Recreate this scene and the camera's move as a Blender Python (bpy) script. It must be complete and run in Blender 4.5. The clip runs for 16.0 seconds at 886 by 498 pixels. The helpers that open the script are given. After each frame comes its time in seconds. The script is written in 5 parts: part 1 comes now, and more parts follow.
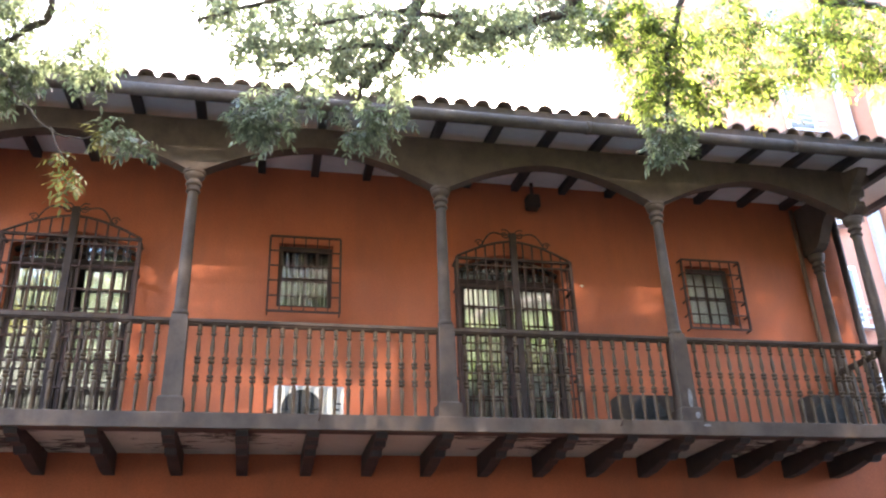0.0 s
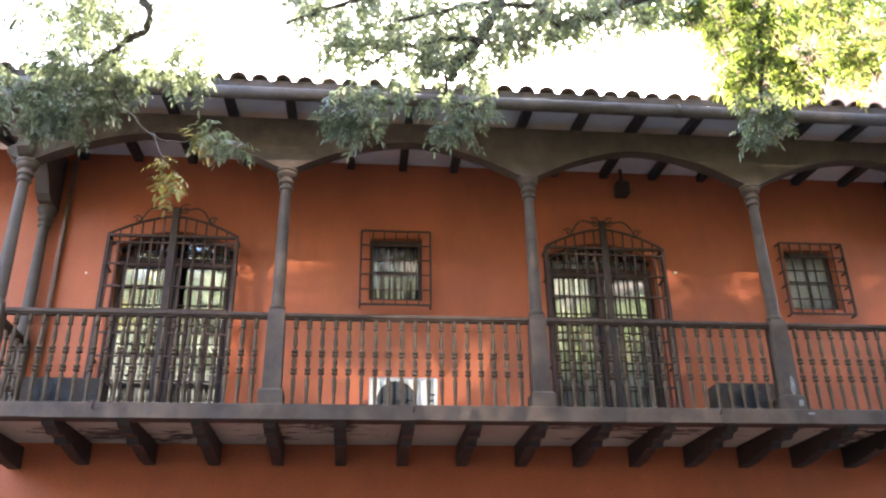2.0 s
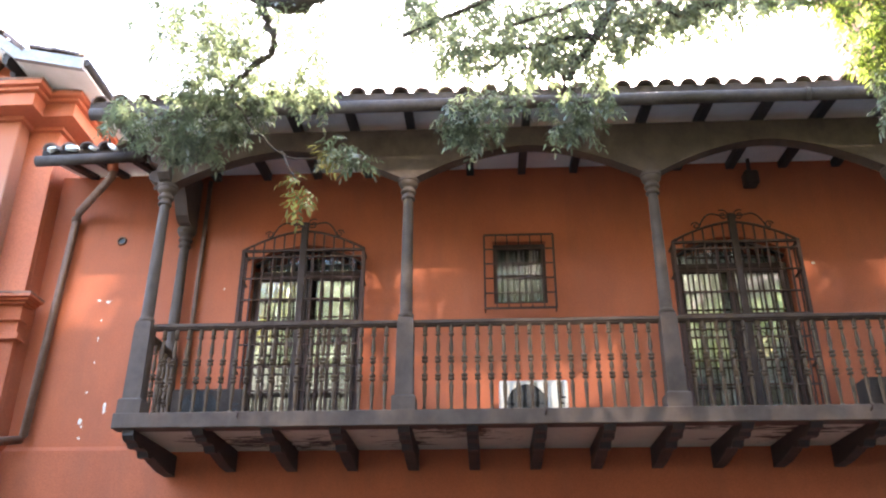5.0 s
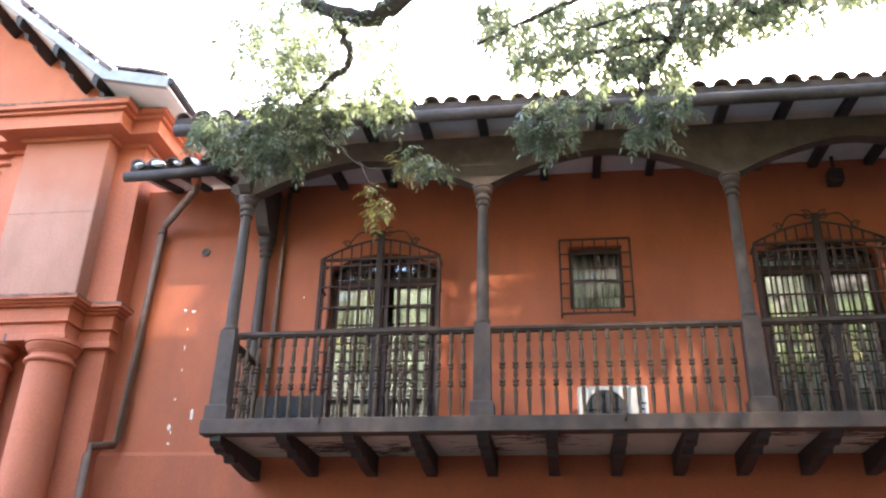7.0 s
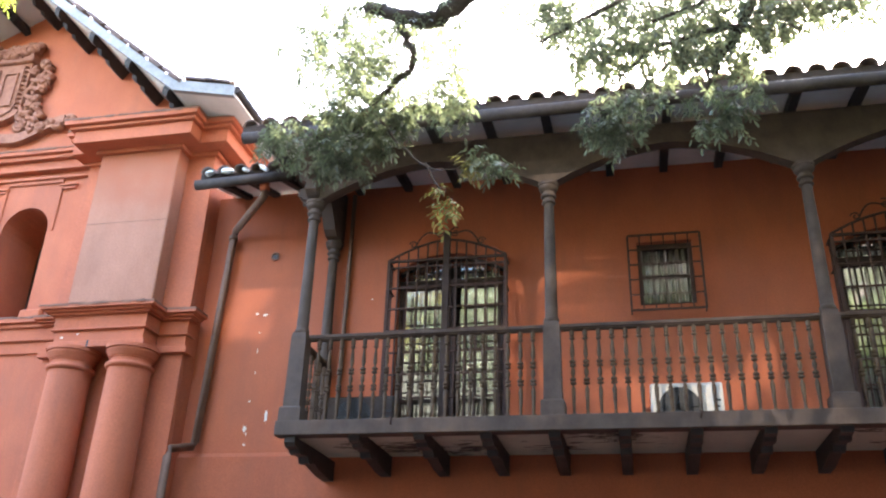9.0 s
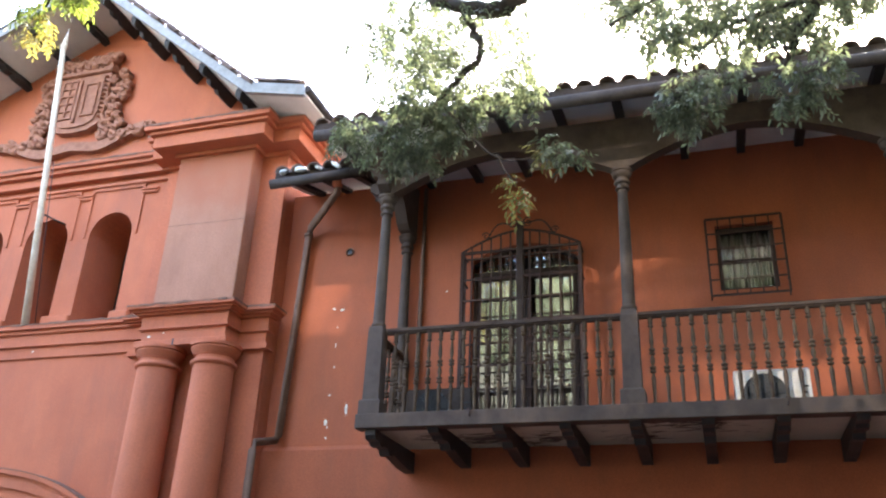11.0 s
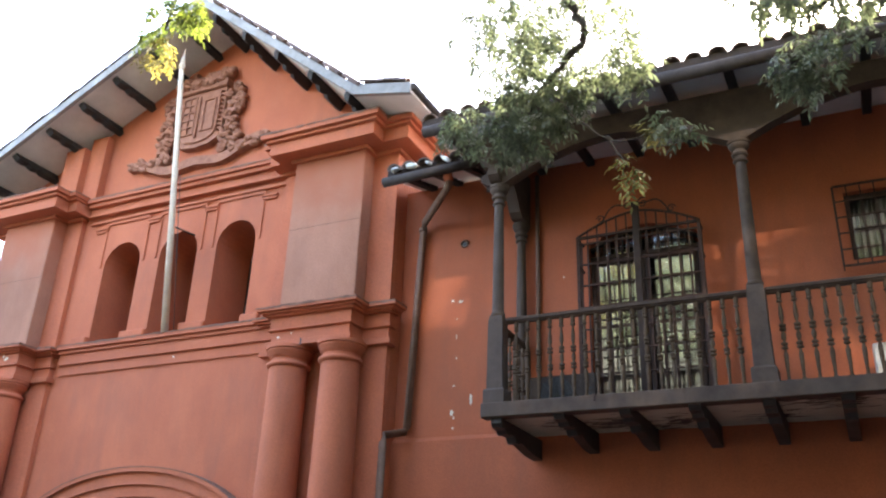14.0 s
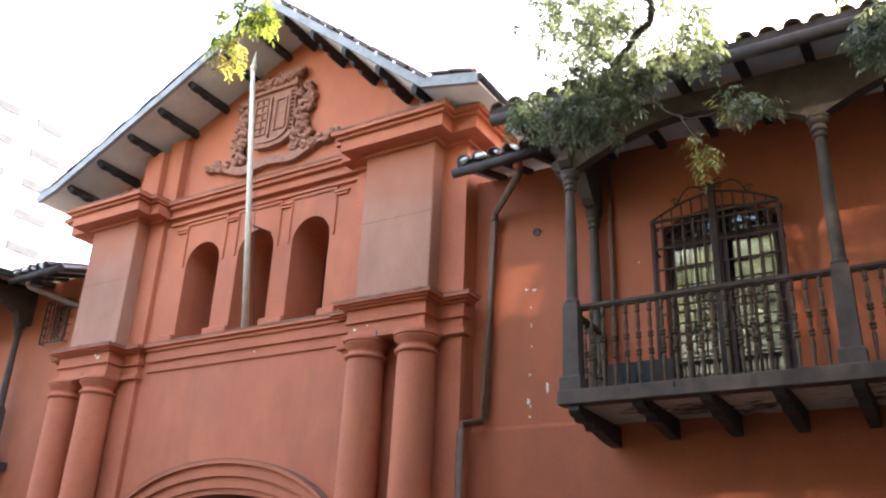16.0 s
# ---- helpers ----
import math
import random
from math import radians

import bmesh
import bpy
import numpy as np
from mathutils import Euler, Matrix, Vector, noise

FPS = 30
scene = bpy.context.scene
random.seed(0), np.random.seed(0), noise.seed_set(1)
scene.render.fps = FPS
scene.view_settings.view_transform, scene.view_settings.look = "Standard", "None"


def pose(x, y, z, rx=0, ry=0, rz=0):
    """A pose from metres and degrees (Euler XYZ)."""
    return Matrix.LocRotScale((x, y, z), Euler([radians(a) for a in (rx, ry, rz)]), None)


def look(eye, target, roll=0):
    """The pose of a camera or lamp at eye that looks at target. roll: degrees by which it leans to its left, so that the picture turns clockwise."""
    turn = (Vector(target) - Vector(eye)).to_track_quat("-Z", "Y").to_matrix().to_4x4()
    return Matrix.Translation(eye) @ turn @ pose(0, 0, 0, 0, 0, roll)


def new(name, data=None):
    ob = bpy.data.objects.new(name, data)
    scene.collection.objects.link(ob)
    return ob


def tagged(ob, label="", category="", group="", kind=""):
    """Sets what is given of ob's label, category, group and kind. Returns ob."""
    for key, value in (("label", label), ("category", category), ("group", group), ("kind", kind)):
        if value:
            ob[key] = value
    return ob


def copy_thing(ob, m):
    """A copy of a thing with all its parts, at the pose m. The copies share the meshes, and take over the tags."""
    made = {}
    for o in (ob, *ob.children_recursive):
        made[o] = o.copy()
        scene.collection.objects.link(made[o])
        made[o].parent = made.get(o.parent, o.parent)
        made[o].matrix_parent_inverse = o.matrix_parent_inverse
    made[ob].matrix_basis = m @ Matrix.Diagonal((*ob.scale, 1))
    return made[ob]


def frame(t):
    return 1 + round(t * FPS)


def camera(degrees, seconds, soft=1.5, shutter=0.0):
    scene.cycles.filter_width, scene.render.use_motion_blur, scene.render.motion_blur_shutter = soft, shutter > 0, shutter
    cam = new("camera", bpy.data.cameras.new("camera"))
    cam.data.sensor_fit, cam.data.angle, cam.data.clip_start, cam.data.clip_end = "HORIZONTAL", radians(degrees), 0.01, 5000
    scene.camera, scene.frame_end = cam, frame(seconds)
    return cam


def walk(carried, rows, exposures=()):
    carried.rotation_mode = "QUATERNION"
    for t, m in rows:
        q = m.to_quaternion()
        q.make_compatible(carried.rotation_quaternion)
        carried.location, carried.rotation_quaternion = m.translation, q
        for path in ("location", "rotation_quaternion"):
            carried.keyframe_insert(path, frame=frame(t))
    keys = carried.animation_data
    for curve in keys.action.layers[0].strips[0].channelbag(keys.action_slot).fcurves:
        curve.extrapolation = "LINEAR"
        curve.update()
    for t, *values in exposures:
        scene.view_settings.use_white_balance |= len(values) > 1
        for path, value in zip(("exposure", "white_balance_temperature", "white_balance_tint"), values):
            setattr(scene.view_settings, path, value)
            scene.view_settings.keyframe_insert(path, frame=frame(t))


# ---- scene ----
cam = camera(54.8, 16.0, soft=2.2)
PATH = [
    (0, (0.913, -9.875, 1.598), (1.3, -8.109, 2.453), -2.1),
    (0.5, (0.909, -9.877, 1.582), (1.241, -8.101, 2.439), -1.9),
    (1, (0.886, -9.866, 1.581), (1.17, -8.078, 2.43), -1.4),
    (1.5, (0.89, -9.883, 1.593), (1.128, -8.082, 2.43), -1.0),
    (2, (0.889, -9.897, 1.588), (1.075, -8.092, 2.429), -0.9),
    (2.5, (0.865, -9.888, 1.578), (0.998, -8.084, 2.431), -0.6),
    (3, (0.851, -9.9, 1.596), (0.939, -8.09, 2.442), -0.2),
    (3.5, (0.824, -9.89, 1.593), (0.884, -8.076, 2.434), -0.1),
    (4, (0.843, -9.886, 1.591), (0.854, -8.072, 2.434), -0.2),
    (6.5, (0.829, -9.968, 1.555), (0.605, -8.178, 2.417), 1.1),
    (7, (0.816, -9.959, 1.56), (0.555, -8.173, 2.423), 1.4),
    (7.5, (0.809, -9.965, 1.561), (0.517, -8.184, 2.423), 1.6),
    (8, (0.83, -9.976, 1.566), (0.497, -8.202, 2.427), 1.6),
    (8.5, (0.8, -9.954, 1.562), (0.43, -8.188, 2.426), 1.9),
    (9, (0.777, -9.969, 1.568), (0.371, -8.208, 2.424), 2.0),
    (11.5, (0.763, -9.963, 1.579), (0.144, -8.248, 2.402), 2.6),
    (12, (0.751, -9.979, 1.577), (0.086, -8.278, 2.391), 2.7),
    (12.5, (0.733, -9.987, 1.576), (0.034, -8.298, 2.388), 2.6),
    (13, (0.744, -9.984, 1.569), (0.006, -8.311, 2.379), 2.5),
    (13.5, (0.747, -9.985, 1.556), (-0.029, -8.329, 2.363), 2.3),
    (14, (0.763, -10.01, 1.554), (-0.056, -8.37, 2.354), 2.2),
    (14.5, (0.762, -10.016, 1.551), (-0.092, -8.39, 2.343), 2.0),
    (15, (0.749, -10.019, 1.545), (-0.138, -8.409, 2.333), 2.0),
    (15.5, (0.763, -9.989, 1.525), (-0.161, -8.398, 2.308), 2.1),
    (16, (0.77, -9.996, 1.507), (-0.201, -8.431, 2.286), 2.5),
]
walk(cam, [(t, look(eye, target, roll)) for t, eye, target, roll in PATH], [(0.0, 5.2, 6600, 16), (4.0, 5.15, 6600, 16), (8.0, 4.76, 6600, 15), (12.5, 4.18, 6700, 14), (16.0, 4.04, 7000, 14)])


# ---- world and light ----
SUN_EL, SUN_AZ = 37.0, 13.0   # the sun stands behind the house, a little to the right
world = bpy.data.worlds.new("sky")
scene.world = world
world.use_nodes = True
wn = world.node_tree.nodes
sky = wn.new("ShaderNodeTexSky")
sky.sky_type = "NISHITA"
sky.sun_disc = False
sky.sun_elevation, sky.sun_rotation = radians(SUN_EL), radians(SUN_AZ)
sky.air_density, sky.dust_density, sky.ozone_density = 1.0, 2.0, 1.0
world.node_tree.links.new(sky.outputs[0], wn["Background"].inputs[0])
wn["Background"].inputs[1].default_value = 0.15
sun = new("sun", bpy.data.lights.new("sun", "SUN"))
sun.data.energy, sun.data.angle, sun.data.color = 4.5, radians(0.6), (1.0, 0.94, 0.85)
sun.matrix_world = look((20 * math.sin(radians(SUN_AZ)), 20 * math.cos(radians(SUN_AZ)), 20 * math.tan(radians(SUN_EL))), (0, 0, 0))

# spot lamp standing in for sun reflected by unseen windows across the street: it strikes the house under the eave
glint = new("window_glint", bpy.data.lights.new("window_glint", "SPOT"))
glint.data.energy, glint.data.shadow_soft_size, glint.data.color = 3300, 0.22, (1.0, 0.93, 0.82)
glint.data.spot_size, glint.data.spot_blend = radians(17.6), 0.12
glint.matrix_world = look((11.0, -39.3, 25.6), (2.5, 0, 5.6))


# ---- materials ----
def mat(name, base, dark=None, rough=0.8, scale=6.0, fine=90.0, bump=0.15, metal=0.0, vary=0.0, streak=0.0, spec=0.4, grime=None):
    """A worn surface: two scales of colour change, fine relief, and, if wanted, a change from piece to piece."""
    m = bpy.data.materials.new(name)
    m.use_nodes = True
    n, link = m.node_tree.nodes, m.node_tree.links.new
    b = n["Principled BSDF"]
    geo = n.new("ShaderNodeNewGeometry")
    place = n.new("ShaderNodeMapping")
    link(geo.outputs["Position"], place.inputs[0])
    big, small = n.new("ShaderNodeTexNoise"), n.new("ShaderNodeTexNoise")
    big.inputs["Scale"].default_value, big.inputs["Detail"].default_value, big.inputs["Roughness"].default_value = scale, 6, 0.65
    small.inputs["Scale"].default_value, small.inputs["Detail"].default_value = fine, 4
    if streak:
        place.inputs["Scale"].default_value = (1, 1, streak)
    link(place.outputs[0], big.inputs["Vector"])
    link(geo.outputs["Position"], small.inputs["Vector"])
    ramp = n.new("ShaderNodeValToRGB")
    ramp.color_ramp.elements[0].position, ramp.color_ramp.elements[1].position = 0.3, 0.68
    dark = dark or tuple(c * 0.7 for c in base)
    ramp.color_ramp.elements[0].color, ramp.color_ramp.elements[1].color = (*dark, 1), (*base, 1)
    link(big.outputs["Fac"], ramp.inputs[0])
    mix = n.new("ShaderNodeMix")
    mix.data_type, mix.blend_type = "RGBA", "OVERLAY"
    mix.inputs["Factor"].default_value = 0.35
    link(ramp.outputs[0], mix.inputs["A"])
    link(small.outputs["Fac"], mix.inputs["B"])
    out = mix.outputs["Result"]
    if grime:
        colour, amount = grime
        soot, drip, mul, rg, over, mp = (n.new(k) for k in ("ShaderNodeTexNoise", "ShaderNodeTexNoise", "ShaderNodeMath", "ShaderNodeMapRange", "ShaderNodeMix", "ShaderNodeMapping"))
        mp.inputs["Scale"].default_value = (3.2, 3.2, 0.55)
        link(geo.outputs["Position"], mp.inputs[0])
        link(mp.outputs[0], drip.inputs["Vector"])
        link(geo.outputs["Position"], soot.inputs["Vector"])
        drip.inputs["Scale"].default_value, drip.inputs["Detail"].default_value, drip.inputs["Roughness"].default_value = 1.3, 7, 0.7
        soot.inputs["Scale"].default_value, soot.inputs["Detail"].default_value, soot.inputs["Roughness"].default_value = 0.55, 5, 0.6
        mul.operation = "MULTIPLY"
        link(drip.outputs["Fac"], mul.inputs[0])
        link(soot.outputs["Fac"], mul.inputs[1])
        rg.inputs["From Min"].default_value, rg.inputs["From Max"].default_value, rg.inputs["To Max"].default_value = 0.22, 0.38, amount
        link(mul.outputs[0], rg.inputs["Value"])
        over.data_type = "RGBA"
        link(rg.outputs[0], over.inputs["Factor"])
        link(out, over.inputs["A"])
        over.inputs["B"].default_value = (*colour, 1)
        out = over.outputs["Result"]
    if vary:
        info, hsv, rng = n.new("ShaderNodeObjectInfo"), n.new("ShaderNodeHueSaturation"), n.new("ShaderNodeMapRange")
        rng.inputs["To Min"].default_value, rng.inputs["To Max"].default_value = 1 - vary, 1 + vary
        link(info.outputs["Random"], rng.inputs["Value"])
        link(rng.outputs[0], hsv.inputs["Value"])
        link(out, hsv.inputs["Color"])
        out = hsv.outputs[0]
    link(out, b.inputs["Base Color"])
    b.inputs["Roughness"].default_value, b.inputs["Metallic"].default_value = rough, metal
    b.inputs["Specular IOR Level"].default_value = spec
    if bump:
        bm_ = n.new("ShaderNodeBump")
        bm_.inputs["Strength"].default_value, bm_.inputs["Distance"].default_value = bump, 0.01
        link(small.outputs["Fac"], bm_.inputs["Height"])
        link(bm_.outputs[0], b.inputs["Normal"])
    return m


STUCCO = mat("terracotta_stucco", (0.45, 0.119, 0.047), (0.335, 0.085, 0.035), 0.85, 0.8, 60, 0.25, streak=0.7, grime=((0.24, 0.085, 0.045), 0.4))
STUCCO_PORTAL = mat("portal_stucco", (0.52, 0.147, 0.065), (0.425, 0.113, 0.05), 0.85, 1.3, 60, 0.25, streak=0.7, grime=((0.28, 0.10, 0.058), 0.4))
LEDGE = mat("sooty_ledge_mortar", (0.26, 0.13, 0.08), (0.11, 0.06, 0.04), 0.95, 7, 40, 0.6)
BARE = mat("weathered_render", (0.42, 0.192, 0.116), (0.335, 0.142, 0.08), 0.9, 1.6, 50, 0.3, streak=0.6, grime=((0.28, 0.125, 0.075), 0.5))


def paint_left_above(m, colour, z0, z1):
    """Red paint that is still there above a ragged line, worn off below it."""
    n, link = m.node_tree.nodes, m.node_tree.links.new
    b = n["Principled BSDF"]
    old = b.inputs["Base Color"].links[0].from_socket
    geo, xyz, noise, add, rg, mix = (n.new(k) for k in ("ShaderNodeNewGeometry", "ShaderNodeSeparateXYZ", "ShaderNodeTexNoise", "ShaderNodeMath", "ShaderNodeMapRange", "ShaderNodeMix"))
    link(geo.outputs["Position"], xyz.inputs[0])
    link(geo.outputs["Position"], noise.inputs["Vector"])
    noise.inputs["Scale"].default_value, noise.inputs["Detail"].default_value = 2.2, 6
    add.operation = "MULTIPLY_ADD"
    add.inputs[1].default_value = 1.3
    link(noise.outputs["Fac"], add.inputs[0])
    link(xyz.outputs["Z"], add.inputs[2])
    rg.inputs["From Min"].default_value, rg.inputs["From Max"].default_value = z0 + 0.65, z1 + 0.65
    link(add.outputs[0], rg.inputs["Value"])
    mix.data_type = "RGBA"
    link(rg.outputs[0], mix.inputs["Factor"])
    link(old, mix.inputs["A"])
    mix.inputs["B"].default_value = (*colour, 1)
    link(mix.outputs["Result"], b.inputs["Base Color"])


paint_left_above(BARE, (0.38, 0.115, 0.055), 6.7, 7.9)
WOOD = mat("grey_brown_painted_wood", (0.1, 0.07, 0.053), (0.06, 0.041, 0.031), 0.75, 5, 120, 0.2, spec=0.15, grime=((0.13, 0.098, 0.078), 0.35))
TURNED = mat("brown_turned_wood", (0.11, 0.072, 0.045), (0.062, 0.04, 0.025), 0.75, 9, 120, 0.2, spec=0.15)
RAILWOOD = mat("dark_brown_handrail", (0.085, 0.056, 0.04), (0.05, 0.032, 0.023), 0.7, 9, 120, 0.2, spec=0.15)
DARKWOOD = mat("dark_stained_beam", (0.038, 0.03, 0.026), (0.022, 0.018, 0.016), 0.65, 6, 90, 0.25)
VERGE = mat("pale_grey_verge", (0.36, 0.33, 0.30), (0.22, 0.20, 0.18), 0.8, 4, 60, 0.2)
PLASTER = mat("off_white_soffit", (0.80, 0.77, 0.72), (0.66, 0.63, 0.58), 0.9, 2.5, 70, 0.2)
# shade of the gap under the tiles, put in as a dark colour
GAP_SHADE = mat("tile_gap_shade", (0.05, 0.036, 0.03), (0.028, 0.02, 0.017), 0.95, 12, 60, 0.4)
TILE = mat("clay_roof_tile", (0.18, 0.115, 0.088), (0.095, 0.068, 0.056), 0.85, 9, 60, 0.3, vary=0.3)
IRON = mat("rusty_wrought_iron", (0.072, 0.034, 0.022), (0.04, 0.02, 0.014), 0.8, 30, 150, 0.2, metal=0.1)
METAL = mat("painted_gutter", (0.072, 0.055, 0.047), (0.04, 0.031, 0.026), 0.75, 7, 60, 0.1, spec=0.15)
PIPE = mat("brown_painted_pipe", (0.20, 0.118, 0.08), (0.13, 0.075, 0.05), 0.7, 7, 60, 0.1, spec=0.15)
FRAME = mat("dark_window_wood", (0.055, 0.036, 0.028), None, 0.7, 8, 80, 0.15, spec=0.15)
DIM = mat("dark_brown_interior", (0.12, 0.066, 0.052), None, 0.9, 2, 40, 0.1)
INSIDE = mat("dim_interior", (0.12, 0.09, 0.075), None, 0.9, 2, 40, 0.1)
DARKCURTAIN = mat("dim_grey_curtain", (0.07, 0.062, 0.042), (0.035, 0.032, 0.022), 0.9, 9, 50, 0.2, streak=0.05)
CURTAIN = mat("pale_curtain", (0.80, 0.78, 0.72), (0.66, 0.64, 0.58), 0.9, 5, 50, 0.2)
WHITE = mat("white_enamel", (0.70, 0.64, 0.54), (0.58, 0.52, 0.43), 0.4, 5, 60, 0.05)
DARKCASE = mat("dusty_dark_casing", (0.07, 0.054, 0.044), (0.045, 0.034, 0.028), 0.85, 9, 60, 0.1, spec=0.15)
BLACK = mat("dark_grille_plastic", (0.03, 0.03, 0.03), None, 0.5, 9, 60, 0.1)
PAVING = mat("grey_pavement", (0.05, 0.048, 0.045), (0.034, 0.032, 0.03), 0.9, 1.5, 40, 0.3)
BARK = mat("dark_bark", (0.06, 0.048, 0.04), (0.03, 0.025, 0.02), 0.9, 9, 45, 0.8, streak=0.3)
FARBRICK = mat("salmon_facade", (0.34, 0.155, 0.10), (0.28, 0.12, 0.075), 0.85, 0.6, 30, 0.1)
BOUNCE_GREY = mat("grey_beige_render", (0.10, 0.09, 0.078), (0.07, 0.063, 0.055), 0.85, 0.5, 30, 0.1)
# near-black, for the unseen wall that keeps low light off the facade
BLOCKER = mat("light_blocker_dark", (0.022, 0.024, 0.018), (0.012, 0.014, 0.01), 0.9, 1.5, 30, 0.3)
FARWHITE = mat("pale_tower_concrete", (0.30, 0.30, 0.30), (0.26, 0.26, 0.26), 0.8, 0.4, 20, 0.1)
POLE = mat("cream_painted_pole", (0.76, 0.62, 0.45), (0.6, 0.46, 0.32), 0.75, 9, 60, 0.1)


def peeling(name, base, under):
    """Old paint that has come off in long ragged flakes."""
    m = mat(name, base, tuple(c * 0.82 for c in base), 0.9, 2.5, 70, 0.2)
    n, link = m.node_tree.nodes, m.node_tree.links.new
    b = n["Principled BSDF"]
    old = b.inputs["Base Color"].links[0].from_socket
    geo, mp, flake, where, mul, ramp, mix = (n.new(k) for k in ("ShaderNodeNewGeometry", "ShaderNodeMapping", "ShaderNodeTexNoise", "ShaderNodeTexNoise", "ShaderNodeMath", "ShaderNodeValToRGB", "ShaderNodeMix"))
    mp.inputs["Scale"].default_value = (2.2, 9.0, 1.0)
    link(geo.outputs["Position"], mp.inputs[0])
    link(mp.outputs[0], flake.inputs["Vector"])
    link(geo.outputs["Position"], where.inputs["Vector"])
    flake.inputs["Scale"].default_value, flake.inputs["Detail"].default_value, flake.inputs["Roughness"].default_value = 1.6, 8, 0.7
    where.inputs["Scale"].default_value = 0.9
    mul.operation = "MULTIPLY"
    link(flake.outputs["Fac"], mul.inputs[0])
    link(where.outputs["Fac"], mul.inputs[1])
    ramp.color_ramp.elements[0].position, ramp.color_ramp.elements[1].position = 0.312, 0.33
    link(mul.outputs[0], ramp.inputs[0])
    mix.data_type = "RGBA"
    link(ramp.outputs[0], mix.inputs["Factor"])
    link(old, mix.inputs["A"])
    mix.inputs["B"].default_value = (*under, 1)
    link(mix.outputs["Result"], b.inputs["Base Color"])
    return m


PEELING = peeling("peeling_white_paint", (0.56, 0.53, 0.40), (0.06, 0.047, 0.034))


def glass(name, tint, rough, ior=2.5):
    m = bpy.data.materials.new(name)
    m.use_nodes = True
    b = m.node_tree.nodes["Principled BSDF"]
    b.inputs["Base Color"].default_value = (*tint, 1)
    b.inputs["Roughness"].default_value, b.inputs["Transmission Weight"].default_value, b.inputs["IOR"].default_value = rough, 1.0, ior
    return m


GLASS = glass("window_glass", (0.9, 0.93, 0.9), 0.04, 3.0)
GLASS_DULL = glass("dusty_window_glass", (0.86, 0.88, 0.84), 0.1, 1.6)


# ---- mesh helpers ----
def mesh(bm, material, name):
    me = bpy.data.meshes.new(name)
    bmesh.ops.recalc_face_normals(bm, faces=bm.faces)
    bm.to_mesh(me)
    bm.free()
    me.materials.append(material)
    return me


def part(name, bm, material, parent, label=""):
    ob = new(name, mesh(bm, material, name))
    ob.parent = parent
    return tagged(ob, label)


def thing(name, label, category, group="", kind="", at=(0, 0, 0)):
    ob = new(name)
    ob.location = at
    ob.empty_display_size = 0.1
    return tagged(ob, label, category, group, kind)


def solid(name, bm, material, label, category="", group="", kind="structure"):
    return tagged(new(name, mesh(bm, material, name)), label, category, group, kind)


def box(bm, x0, x1, y0, y1, z0, z1, bevel=0.0):
    r = bmesh.ops.create_cube(bm, size=1.0, matrix=Matrix.Translation(((x0 + x1) / 2, (y0 + y1) / 2, (z0 + z1) / 2)) @ Matrix.Diagonal((abs(x1 - x0), abs(y1 - y0), abs(z1 - z0), 1)))
    if bevel:
        es = {e for v in r["verts"] for e in v.link_edges}
        bmesh.ops.bevel(bm, geom=list(es), offset=bevel, segments=1, affect="EDGES")
    return bm


def boxes(*rows, bevel=0.0):
    bm = bmesh.new()
    for r in rows:
        box(bm, *r, bevel=bevel)
    return bm


def lathe(bm, profile, x=0, y=0, z=0, n=14, square=False):
    """Rings of (radius, height), capped; square: four-sided, sides square to the axes."""
    if square:
        n = 4
    rings = []
    for r, h in profile:
        k = r * (math.sqrt(2) if square else 1)
        rings.append([bm.verts.new((x + k * math.cos(2 * math.pi * (i + (0.5 if square else 0)) / n), y + k * math.sin(2 * math.pi * (i + (0.5 if square else 0)) / n), z + h)) for i in range(n)])
    for a, b in zip(rings, rings[1:]):
        for i in range(n):
            f = bm.faces.new((a[i], a[(i + 1) % n], b[(i + 1) % n], b[i]))
            f.smooth = not square
    for k in range(1, len(profile) - 1):
        (r0, h0), (r1, h1), (r2, h2) = profile[k - 1:k + 2]
        turn = abs(math.atan2(r1 - r0, h1 - h0) - math.atan2(r2 - r1, h2 - h1))
        if turn > 0.55:
            for i in range(n):
                e = bm.edges.get((rings[k][i], rings[k][(i + 1) % n]))
                e.smooth = False
    bm.faces.new(rings[0][::-1])
    bm.faces.new(rings[-1])
    return bm


def prism(bm, outline, axis, a, b):
    """A flat outline pushed from a to b along an axis; outline in the two other axes, in order."""
    def at(p, v):
        return {"x": (v, p[0], p[1]), "y": (p[0], v, p[1]), "z": (p[0], p[1], v)}[axis]
    lo, hi = [bm.verts.new(at(p, a)) for p in outline], [bm.verts.new(at(p, b)) for p in outline]
    n = len(outline)
    bm.faces.new(lo[::-1])
    bm.faces.new(hi)
    for i in range(n):
        bm.faces.new((lo[i], lo[(i + 1) % n], hi[(i + 1) % n], hi[i]))
    return bm


